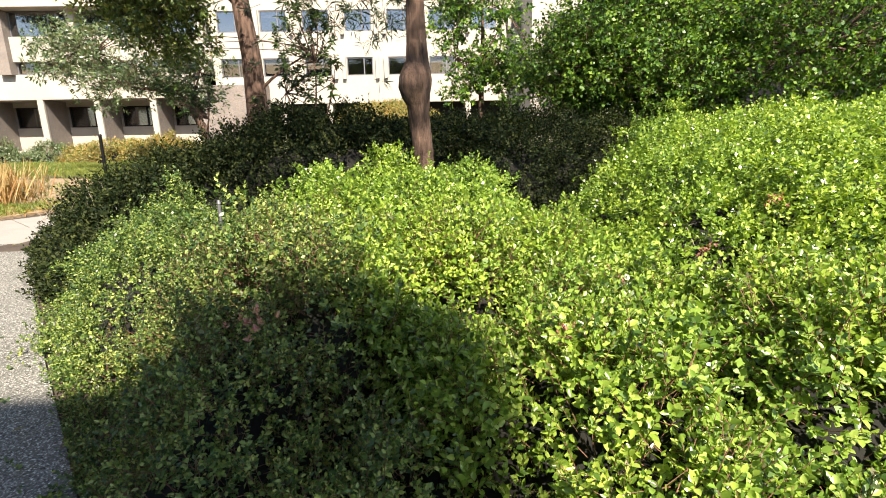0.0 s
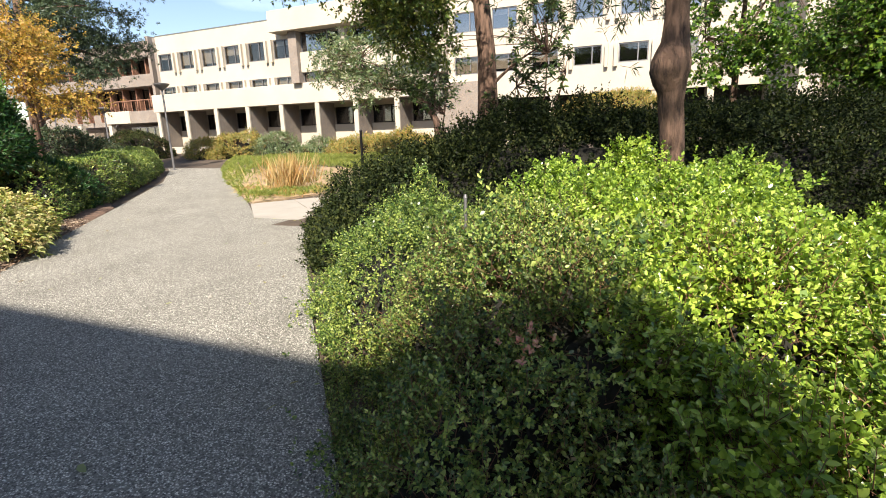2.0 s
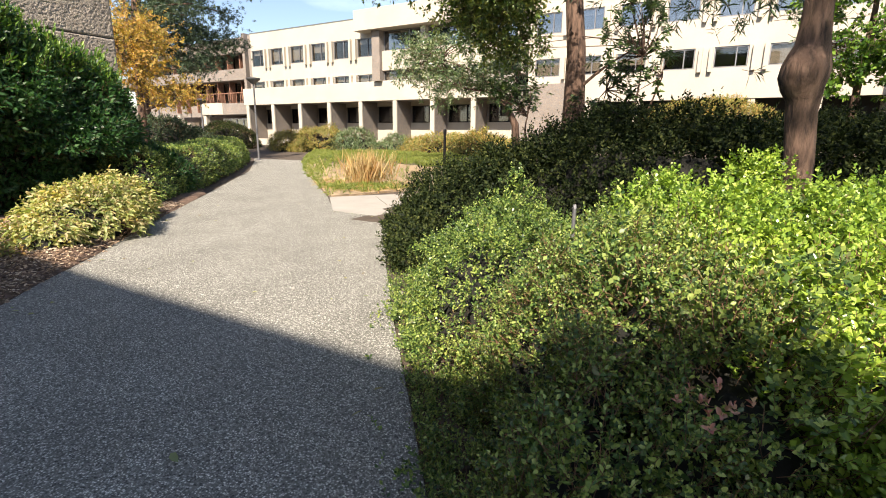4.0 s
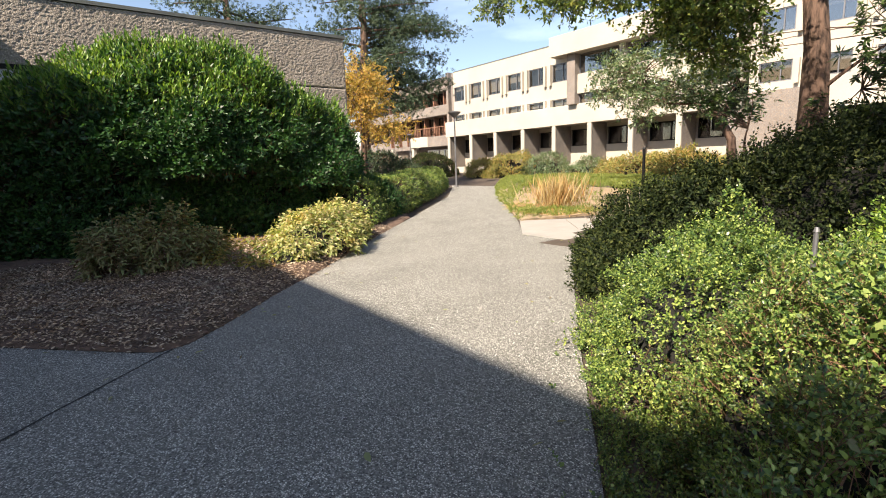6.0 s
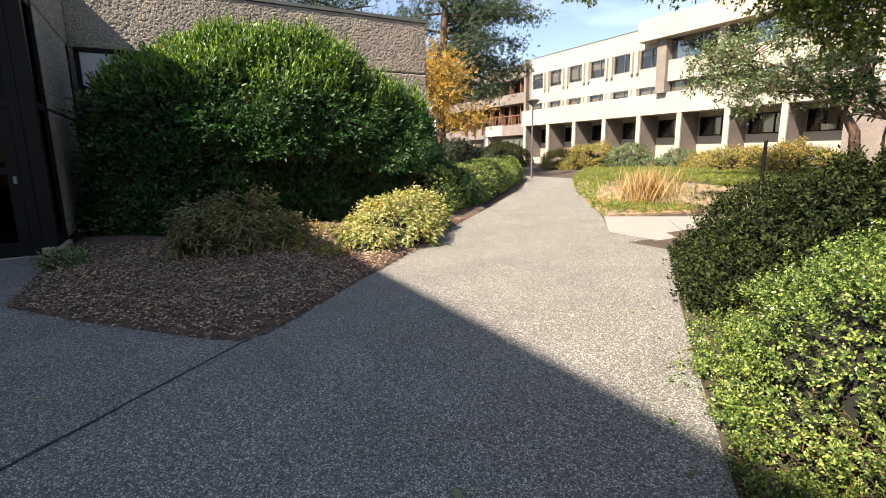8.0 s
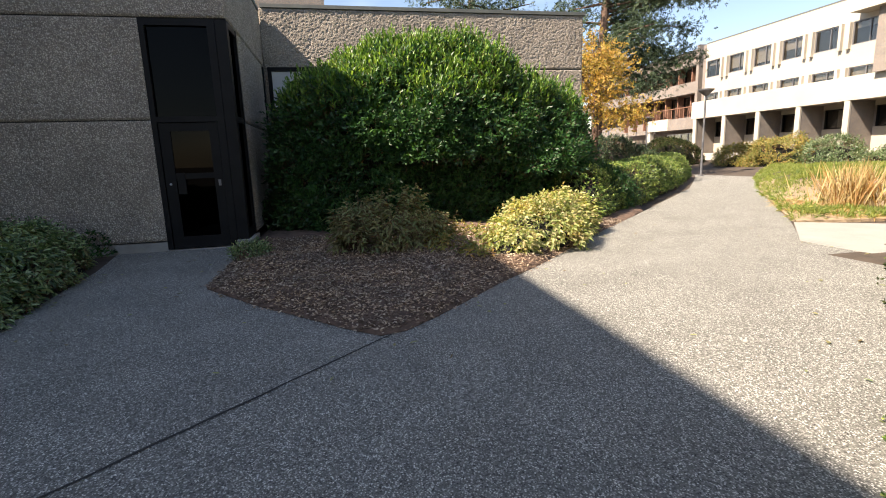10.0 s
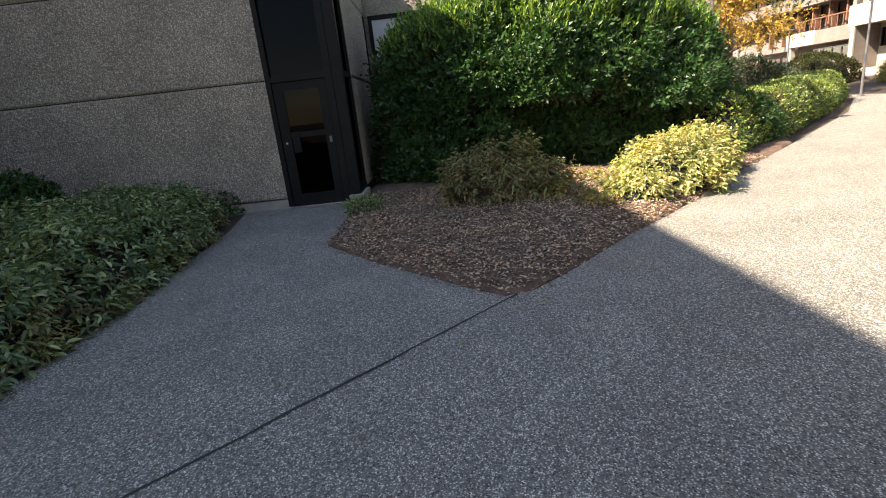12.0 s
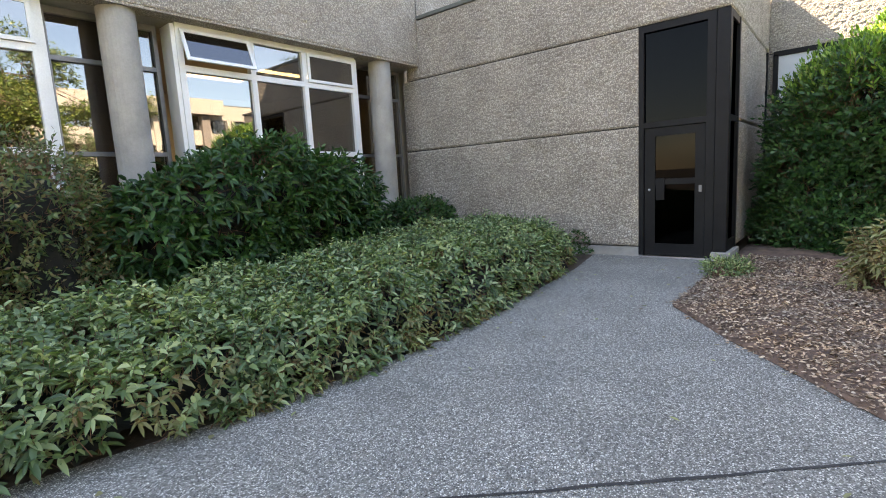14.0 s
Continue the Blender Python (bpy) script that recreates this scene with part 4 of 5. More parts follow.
def bright_top(xy):
    x, y = xy[:, 0], xy[:, 1]
    crest = np.interp(x, [-3.3, -2.8, -2.5, -2.0, -1.5, -1.0, -0.3, 0.5, 0.8, 1.1, 1.5, 2.0, 3.0, 6.0], [0.28, 0.5, 0.66, 0.82, 0.9, 0.96, 1.02, 0.98, 0.88, 0.66, 1.0, 1.3, 1.42, 1.65])
    w = np.clip((y - 1.0) / 3.2, 0, 1)
    t = np.interp(x, [-0.3, 0.3], [0.82, 0.70]) * (1 - w) + (crest - 0.11) * w
    for cx, cy, r, h in CREST:
        t = t + h * np.exp(-((x - cx) ** 2 + (y - cy) ** 2) / r ** 2)
    # a bare hollow with bark mulch in it
    t = t - 0.28 * np.exp(-(((x - 0.95) / 0.5) ** 2 + ((y - 3.9) / 0.8) ** 2))
    return t - 0.75 * np.exp(-(((x - 1.35) / 0.55) ** 2 + ((y - 5.4) / 0.75) ** 2))


def make_bright_bed():
    ob = thing("shrub_bed", "low bright green evergreen shrubs with small glossy leaves beside the path", "shrub", (0, 3, 0))
    dens = lambda xy: np.where(near(xy) < 2.6, np.where(xy[:, 0] < 0.1, 1800, 1400), np.where(near(xy) < 4.5, 800, np.where(near(xy) < 7.0, 300, 120)))
    kw = dict(rough=0.06, rise=0.58, seed=3, freq=3.0, wobble=0.3, cushion=0.38)
    p, n = bed_points(BRIGHT, bright_top, dens, **kw)
    d = near(p)
    sc = np.where(d < 2.6, 1.0, np.where(d < 4.5, 1.15, np.where(d < 7, 1.5, 2.2)))
    small = p[:, 0] + 0.3 * wave(p, 1.5, 5) < -0.1 - 0.5 * (p[:, 1] - 1.8)
    hollow = wave(p, 9, 8) + 0.5 * wave(p, 22, 12)
    crease = np.maximum(cushions(p[:, :2], 0.46, 3), 0.8 * cushions(p[:, :2], 0.19, 6))
    keep = ((hollow > -0.85) | (rng.uniform(size=len(p)) < 0.4)) & ((crease > 0.2) | (rng.uniform(size=len(p)) < 0.35))
    p, n, sc, small, hollow = p[keep], n[keep], sc[keep], small[keep], hollow[keep]
    lift = rng.uniform(-0.08, 0.03, len(p)) + 0.06 * hollow
    p = p + n * lift[:, None]
    far = near(p) > 2.7
    for spot, plainer, twig in ((~far, False, "twig"), (far, True, "")):
        a, b = spot & ~small, spot & small
        foliage(ob, p[a], n[a], "escallonia", 0.031, 0.0185, 9, 0.08, 0.7, 0.5, 0.05, sc[a], label="bright green glossy leaves", simple=plainer, twigs=twig)
        foliage(ob, p[b], n[b], "smallleaf", 0.021, 0.0125, 10, 0.065, 0.6, 0.55, 0.05, sc[b], label="small dull green leaves", simple=plainer, twigs=twig)
    inner = rng.uniform(size=len(p)) < 0.3
    ps = p[inner & small] - n[inner & small] * 0.09
    foliage(ob, ps, n[inner & small], "smallleaf", 0.024, 0.0145, 9, 0.09, 0.4, 0.8, 0.05, sc[inner & small], name="inner_foliage", twigs="", simple=True)
    pb = p[inner & ~small] - n[inner & ~small] * 0.10
    foliage(ob, pb, n[inner & ~small], "escallonia", 0.031, 0.0185, 8, 0.10, 0.4, 0.8, 0.05, sc[inner & ~small], name="inner_foliage", twigs="", simple=True)
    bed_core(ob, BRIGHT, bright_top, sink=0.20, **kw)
    # leafy tufts that stand above the rest
    lo, hi = np.min(BRIGHT, 0), np.max(BRIGHT, 0)
    spot = rng.uniform(lo, hi, (2600, 2))
    spot = spot[inside(BRIGHT, spot) & (near(spot) < 6.5) & (near(spot) > 1.1)][:300]
    z = bed_height(BRIGHT, bright_top, spot, **kw)
    tall = np.clip(rng.exponential(0.13, len(spot)), 0.04, 0.24) * np.clip(z / 0.7, 0.2, 1)
    idx = np.repeat(np.arange(len(spot)), 30)
    f = rng.uniform(0, 1, len(idx))
    pt = np.c_[spot[idx] + rng.normal(size=(len(idx), 2)) * (0.13 * (1.1 - f) + 0.02)[:, None], z[idx] - 0.03 + tall[idx] * f]
    dull = pt[:, 0] + 0.3 * wave(pt, 1.5, 5) < -0.1 - 0.5 * (pt[:, 1] - 1.8)
    upward = unit(np.c_[rng.normal(size=(len(pt), 2)) * 0.5, np.ones(len(pt))])
    foliage(ob, pt[~dull], upward[~dull], "escallonia", 0.034, 0.02, 9, 0.07, 0.5, 0.5, 0.05, np.full((~dull).sum(), 1.1), name="tuft_growth", simple=True, twigs="")
    foliage(ob, pt[dull], upward[dull], "smallleaf", 0.025, 0.015, 10, 0.06, 0.5, 0.5, 0.05, np.full(dull.sum(), 1.1), name="tuft_growth", simple=True, twigs="")
    # bare grey twigs and faded flowers
    tip = p[(near(p) < 6) & (rng.uniform(size=len(p)) < 0.03)] + [0, 0, 0.05]
    foliage(ob, tip, np.tile([0, 0, 1.0], (len(tip), 1)), "bronze", 0.024, 0.014, 6, 0.05, 0.5, 0.6, name="reddish_growth", label="reddish brown shoot tips", simple=True)
    m = 190
    a = np.c_[rng.uniform(-1.6, 4, m), rng.uniform(2.4, 6, m), np.zeros(m)]
    a = a[inside(BRIGHT, a[:, :2])]
    m = len(a)
    a[:, 2] = bed_height(BRIGHT, bright_top, a[:, :2], **kw) - 0.08
    q = a + unit(rng.normal(size=(m, 3)) + [0, 0, 0.5]) * rng.uniform(0.10, 0.24, m)[:, None]
    v, f = stick_arrays(a, q, np.full(m, 0.003))
    raw_mesh("dead_twigs", v, f, 4, "deadtwig", ob, "bleached dead twigs")
    spots = [(0.75, 1.9), (1.5, 2.9), (1.35, 2.3), (-0.45, 1.25), (0.45, 3.0), (0.25, 2.6), (1.9, 2.6), (0.4, 1.4)]
    c = np.concatenate([np.c_[rng.normal(x, 0.03, 12), rng.normal(y, 0.03, 12), rng.normal(0, 0.02, 12)] for x, y in spots])
    c[:, 2] += bright_top(c) + 0.07
    foliage(ob, c, np.tile([0, 0, 1.0], (len(c), 1)), "pink", 0.016, 0.010, 6, 0.02, 0.5, 0.8, twigs="", name="flower_growth", label="faded pink flower heads")


make_bright_bed()

DARK = [(-3.3, 4.15), (-4.2, 5.2), (-4.75, 5.85), (-5.25, 6.6), (-4.6, 7.4), (-3.4, 8.8), (-1.5, 9.8), (3.0, 10.2), (6.0, 10.5), (5.0, 8.8), (2.6, 7.0), (1.2, 6.0), (-0.6, 5.7), (-1.8, 5.2), (-2.7, 4.7)]


def make_dark_bed():
    ob = thing("dark_hedge", "dense dark green hedge in tree shade behind the bright shrubs", "hedge", (-2, 7, 0))
    top = lambda xy: 0.36 + 1.10 * np.clip((xy[:, 0] + 5.0) / 2.6, 0, 1) * np.clip((xy[:, 1] - 4.9) / 1.3, 0, 1)
    kw = dict(rough=0.14, rise=0.6, seed=9, freq=3.0, wobble=0.2, cushion=0.32)
    p, n = bed_points(DARK, top, lambda xy: np.where(xy[:, 0] < -2.5, 380, 270), **kw)
    p = p + n * rng.uniform(-0.08, 0.05, len(p))[:, None]
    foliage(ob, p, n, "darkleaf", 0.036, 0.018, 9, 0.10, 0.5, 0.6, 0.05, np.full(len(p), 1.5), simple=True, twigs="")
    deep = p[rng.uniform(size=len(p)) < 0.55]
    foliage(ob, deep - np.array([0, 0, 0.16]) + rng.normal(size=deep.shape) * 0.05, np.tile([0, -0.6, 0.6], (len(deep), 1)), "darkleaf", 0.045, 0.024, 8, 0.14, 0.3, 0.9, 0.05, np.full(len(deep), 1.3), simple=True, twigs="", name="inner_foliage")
    bed_core(ob, DARK, top, sink=0.36, **kw)
    m = 60
    a = np.c_[rng.uniform(-4.6, -3.4, m), rng.uniform(5.6, 6.8, m), np.zeros(m)]
    a[:, 2] = top(a) - 0.02
    v, f = stick_arrays(a, a + unit(rng.normal(size=(m, 3)) + [0, 0, 0.7]) * rng.uniform(0.1, 0.3, m)[:, None], np.full(m, 0.004))
    raw_mesh("dead_twigs", v, f, 4, "deadtwig", ob, "bleached dead twigs")


make_dark_bed()

COVER = [(0.0, -2.9), (-1.8, -2.75), (-2.95, -2.5), (-4.16, -2.38), (-5.63, -2.44), (-7.6, -2.67), (-8.75, -2.98), (-9.2, -3.6), (-9.4, -5.2), (-7.5, -5.4), (-5.0, -4.9), (-2.4, -4.7), (0.0, -4.7)]


def make_cover_bed():
    ob = thing("groundcover_bed", "waist low bed of drooping pale green leaves along the path", "shrub", (-4, -3.8, 0))
    top = lambda xy: 0.42 + 0.12 * np.clip((-xy[:, 1] - 3) / 1.5, 0, 1) + 0.1 * np.clip((-xy[:, 0] - 4) / 4, 0, 1)
    kw = dict(rough=0.07, rise=0.24, seed=21, freq=3.0, wobble=0.10, cushion=0.16)
    p, n = bed_points(COVER, top, lambda xy: np.where(xy[:, 0] > -5, 330, 230), **kw)
    p = p + n * rng.uniform(-0.06, 0.04, len(p))[:, None]
    brown = rng.uniform(size=len(p)) < np.where(p[:, 2] < 0.32, 0.5, 0.04)
    foliage(ob, p[~brown], n[~brown], "nandina", 0.105, 0.037, 7, 0.11, 0.8, 0.5, 0.35, open_=(0.7, 1.5))
    foliage(ob, p[brown], n[brown], "rust", 0.075, 0.028, 6, 0.09, 0.5, 0.5, 0.4, open_=(0.8, 1.5), name="browned_leaves", label="browned lower leaves")
    bed_core(ob, COVER, top, sink=0.23, **kw)


make_cover_bed()

# shrubs in front of the window wing
shrub("laurel_shrub", "dark green laurel shrub with long glossy leaves below the windows", [(-5.1, -6.0, 0.2, 1.6, 0.72, 1.68, 3.4), (-6.5, -6.0, 0.15, 0.65, 0.6, 1.55, 2.2), (-3.9, -5.95, 0.35, 0.55, 0.55, 1.35, 2.1)], "laurel", 85, 0.17, 0.055, 8, 0.22, up=0.3, wild=0.7, droop=0.25, seed=31, rough=0.22)
shrub("laurel_shrub", "small dark green laurel shrub in the wall corner", [(-8.6, -6.2, 0, 0.9, 0.7, 1.0, 2.3)], "laurel", 120, 0.11, 0.04, 7, 0.14, up=0.4, wild=0.6, droop=0.15, seed=33)
shrub("rusty_shrub", "bronzed green shrub with bare reddish twigs below", [(-2.65, -5.95, 0.3, 0.62, 0.6, 1.75, 2.1), (-1.5, -5.9, 0.2, 0.9, 0.7, 1.75, 2.2), (-0.2, -5.9, 0.2, 0.9, 0.7, 1.7, 2.2)], "bronze", 140, 0.09, 0.03, 8, 0.2, simple=True, up=0.5, wild=0.7, droop=0.2, seed=35, twigs="barkred", rough=0.2)
# big laurel before the long wall
LAUREL = [(-11.85, 2.35, 1.3, 1.5, 2.65, 2.2, 2.5), (-12.05, 4.65, 1.0, 1.35, 1.25, 1.75, 2.4), (-12.05, 2.35, 0, 1.2, 2.5, 2.2, 4.0), (-12.25, 4.5, 0, 1.05, 1.15, 1.8, 3.4), (-11.9, 0.28, 0, 1.1, 0.8, 2.5, 2.5)]
shrub("laurel_hedge", "tall rounded laurel hedge with light green upright tips", LAUREL, "laurel", 120, 0.135, 0.048, 9, 0.22, "hedge", up=0.45, wild=0.6, seed=41, rough=0.28, open_=(0.55, 1.3), simple=True)
shrub("laurel_shrub", "laurel shrub with broad dark leaves beside the long wall end", [(-12.2, 6.5, 0, 1.0, 1.0, 1.05, 2.4)], "laurel", 120, 0.115, 0.04, 7, 0.15, up=0.6, seed=43)
def laurel_tips():
    hedge = [o for o in scene.objects if o.name == "laurel_hedge"][0]
    p, n = mound_points(LAUREL, 75, 41, 0.28)
    up = (p[:, 2] > 2.2) & (n[:, 2] > 0.15 + 0.3 * rng.uniform(size=len(p)))
    foliage(hedge, p[up], n[up], "tips", 0.13, 0.044, 9, 0.36, 1.8, 0.35, 0.0, open_=(0.3, 0.95), name="young_growth", label="light green upright young shoots")


laurel_tips()
LOW = [(-9.75, 5.45), (-11.0, 6.75), (-12.9, 8.8), (-16.9, 12.7), (-22.4, 17.6), (-24.2, 17.4), (-18.6, 11.4), (-13.4, 6.6), (-11.0, 4.9)]


def make_low_hedge():
    ob = thing("low_hedge", "low dense green hedge along the path", "hedge", (-14, 10, 0))
    top = lambda xy: 0.92 + 0.012 * (-xy[:, 0] - 10)
    p, n = bed_points(LOW, top, lambda xy: np.full(len(xy), 190), rough=0.08, rise=0.4, seed=45, cushion=0.12)
    foliage(ob, p, n, "smallleaf", 0.07, 0.033, 8, 0.10, 0.6, 0.6, 0.05, simple=True)
    bed_core(ob, LOW, top, sink=0.14, rough=0.08, rise=0.4, seed=45, cushion=0.12)


make_low_hedge()
# mulch bed plants
shrub("wilted_shrub", "wilted brownish green shrub on the mulch", [(-8.3, 0.75, 0.03, 0.45, 0.45, 0.66, 1.8), (-8.25, 1.3, 0.03, 0.42, 0.4, 0.64, 1.8), (-8.3, 1.9, 0.03, 0.45, 0.45, 0.45, 1.8)], "rust", 62, 0.125, 0.036, 9, 0.26, up=1.2, wild=0.55, droop=0.6, seed=51, rough=0.35, core=False)
shrub("yellow_shrub", "low yellow green shrub lit by the sun beside the path", [(-7.9, 3.35, 0.02, 0.58, 0.66, 0.58, 2.5), (-8.8, 4.25, 0.02, 0.6, 0.62, 0.68, 2.5), (-7.3, 2.8, 0.02, 0.42, 0.38, 0.36, 2.2)], "yellow", 120, 0.115, 0.04, 8, 0.18, up=0.8, wild=0.6, droop=0.5, seed=53, rough=0.17)
shrub("low_plant", "low rust orange plants in front of the yellow shrub", [(-7.75, 2.2, 0.03, 0.35, 0.5, 0.22, 2.0), (-7.1, 2.35, 0.03, 0.25, 0.3, 0.16, 2.0)], "orange", 50, 0.09, 0.034, 7, 0.14, "plant", up=0.7, wild=0.7, droop=0.4, seed=54, core=False, twigs="barkred")
shrub("small_shrub", "small sparse green and red shrub near the door", [(-8.4, -0.75, 0.03, 0.42, 0.3, 0.3, 2.0)], "nandina", 130, 0.06, 0.022, 6, 0.12, up=0.7, wild=0.6, seed=55, core=False)
shrub("weed", "dark green weed at the foot of the wall", [(-9.62, -3.3, 0, 0.2, 0.16, 0.3, 2.0)], "laurel", 160, 0.07, 0.03, 5, 0.08, "plant", seed=57, core=False)
# beds at the far end of the path
shrub("orange_shrub", "orange and yellow green shrub before the office building", [(-24.6, 24.8, 0.2, 1.7, 1.2, 1.6, 1.9), (-26.8, 24.6, 0.2, 1.3, 1.2, 0.9, 1.9)], "orange", 60, 0.13, 0.06, 7, 0.3, seed=61, rough=0.4, simple=True)
shrub("grey_shrub", "grey green shrub before the office building", [(-21.8, 25.4, 0.3, 1.6, 1.1, 1.2, 1.9), (-19.2, 25.6, 0.3, 1.3, 1.0, 0.8, 1.9)], "silver", 50, 0.13, 0.055, 7, 0.3, seed=62, rough=0.35, simple=True)
shrub("orange_shrub", "low orange and green shrubs along the piers", [(-13.8, 23.8, 0.3, 2.2, 1.2, 0.9, 1.9), (-10.8, 22.0, 0.3, 1.6, 1.2, 1.1, 1.9), (-17.0, 25.4, 0.3, 1.0, 0.9, 0.6, 1.9)], "orange", 60, 0.13, 0.06, 7, 0.3, seed=63, rough=0.4, simple=True)
shrub("orange_shrub", "orange brown shrub before the plain office wall", [(-1.5, 22.5, 0.9, 2.6, 1.2, 1.9, 2.2)], "orange", 60, 0.11, 0.05, 7, 0.25, seed=64, simple=True)
shrub("evergreen_shrub", "dark evergreen shrubs under the golden tree and the pine", [(-23.0, 13.3, 0, 1.4, 1.5, 2.0, 2.0), (-24.5, 15.6, 0, 1.2, 1.4, 1.5, 2.0)], "farpine", 55, 0.14, 0.05, 8, 0.25, seed=66, rough=0.4, simple=True)
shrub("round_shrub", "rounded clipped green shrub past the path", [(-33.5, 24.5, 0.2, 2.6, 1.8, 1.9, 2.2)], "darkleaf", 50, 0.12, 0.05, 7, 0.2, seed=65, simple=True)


def make_grass_bed():
    ob = thing("ornamental_grass", "mown green tussock grass with dry straw stalks at the path bend", "grass", (-11, 12, 0))
    poly = [(-8.3, 8.62), (-9.35, 9.45), (-14.2, 13.62), (-18.9, 18.0), (-15.0, 20.5), (-9.0, 18.0), (-6.0, 14.5), (-6.2, 12.0), (-7.6, 11.5)]
    top = lambda xy: 0.04 + 0.55 * np.clip((np.hypot(xy[:, 0] + 8.6, xy[:, 1] - 10.4) - 0.9) / 0.7, 0, 1)
    p, n = bed_points(poly, top, lambda xy: np.full(len(xy), 95), rough=0.06, rise=0.6, seed=71)
    foliage(ob, p, n, "grass", 0.16, 0.014, 8, 0.05, 0.9, 0.6, 0.2, open_=(0.25, 0.8), twigs="", simple=True)
    bm = slab_of(poly, -0.05, 0.03)
    part("turf", bm, "strawbed", ob)
    m = 420
    c = np.array([-9.2, 10.95]) + rng.normal(size=(m, 1)) * 0.30 * np.array([0.593, 0.806]) + rng.normal(size=(m, 2)) * 0.13
    b = np.c_[c, np.full(m, 0.05)]
    w = unit(np.c_[rng.normal(size=(m, 2)) * 0.28, np.ones(m)])
    v, f = leaf_arrays(b, w, rng.normal(size=(m, 3)), rng.uniform(0.6, 1.25, m), rng.uniform(0.012, 0.024, m), 0.1, 0.1)
    raw_mesh("straw_stalks", v, f, 4, "straw", ob, "dry straw coloured stalks")
    m = 2600
    c = rng.uniform([-11.5, 9.6], [-7.0, 11.8], (m, 2))
    c = c[inside(poly, c)]
    m = len(c)
    v, f = leaf_arrays(np.c_[c, np.full(m, 0.05)], np.c_[rng.normal(size=(m, 2)), rng.normal(size=m) * 0.15], np.tile([0, 0, 1.0], (m, 1)), rng.uniform(0.1, 0.35, m), rng.uniform(0.01, 0.02, m))
    raw_mesh("straw_litter", v, f, 4, "straw", ob, "fallen straw")


make_grass_bed()


# ---- trees ----
def limb(bm, start, end, r0, r1, bend=0.15, seg=6):
    a, b = Vector(start), Vector(end)
    side = Vector((random.uniform(-1, 1), random.uniform(-1, 1), random.uniform(-0.2, 0.6))) * (b - a).length * bend
    pts = [a.lerp(b, t) + side * math.sin(math.pi * t) for t in [i / seg for i in range(seg + 1)]]
    tube(bm, pts, [r0 + (r1 - r0) * i / seg for i in range(seg + 1)], 7)
    return pts


def crown(tree, clumps, material, per, spread, leaf, width, twigs="bark", droop=0.1, n_leaf=7, shoot=0.2, flat=0.7):
    """Leaf clumps round the given places, with gaps between them."""
    c = np.array(clumps)
    idx = np.repeat(np.arange(len(c)), per)
    off = rng.normal(size=(len(idx), 3)) * np.array([spread, spread, spread * flat])
    p = c[idx] + off
    foliage(tree, p, unit(off + 1e-6), material, leaf, width, n_leaf, shoot, 0.2, 0.6, droop, twigs=twigs, name="crown", open_=(0.6, 1.3), simple=True)


def spots_in(centre, radii, n):
    d = unit(rng.normal(size=(n, 3))) * rng.uniform(0.45, 1, (n, 1)) ** 0.6
    return np.array(centre) + d * np.array(radii)


def rosettes(name, label, stems, places, material, leaf=0.13, width=0.055):
    """A leggy shrub: bare stems with whorls of broad leaves at their ends."""
    t = thing(name, label, "shrub", stems[0][0])
    grown = [bmesh.new() for _ in stems]
    for bm, (a, b) in zip(grown, stems):
        limb(bm, a, b, 0.035, 0.012)
    for c in places:
        i = min(range(len(stems)), key=lambda k: (Vector(stems[k][1]) - Vector(c)).length)
        limb(grown[i], stems[i][1], tuple(c), 0.012, 0.005, 0.12, 3)
    for bm in grown:
        part("stem", bm, "bark", t, smooth=True)
    p = np.repeat(np.array(places), 3, axis=0) + rng.normal(size=(3 * len(places), 3)) * 0.07
    foliage(t, p, np.tile([0, -0.3, 1.0], (len(p), 1)), material, leaf, width, 9, 0.10, 0.4, 0.7, 0.3, open_=(0.8, 1.6), twigs="bark")
    return t


def broad_tree(label, at, trunk, r, limbs, material, clumps, per, spread, leaf, width, bark="bark", **kw):
    t = thing("tree", label, "tree", at)
    bm = bmesh.new()
    n = len(trunk)
    tube(bm, trunk, r, 14)
    part("trunk", bm, bark, t, smooth=True)
    bm = bmesh.new()
    for a, b, r0, r1 in limbs:
        limb(bm, a, b, r0, r1)
    for c in clumps:
        near_l = min(limbs, key=lambda l: (Vector(l[1]) - Vector(c)).length)
        if (Vector(near_l[1]) - Vector(c)).length < 3.5:
            limb(bm, near_l[1], tuple(c), near_l[3], 0.006, 0.1, 4)
    part("branch_system", bm, bark, t, smooth=True)
    crown(t, clumps, material, per, spread, leaf, width, twigs=bark, **kw)
    return t


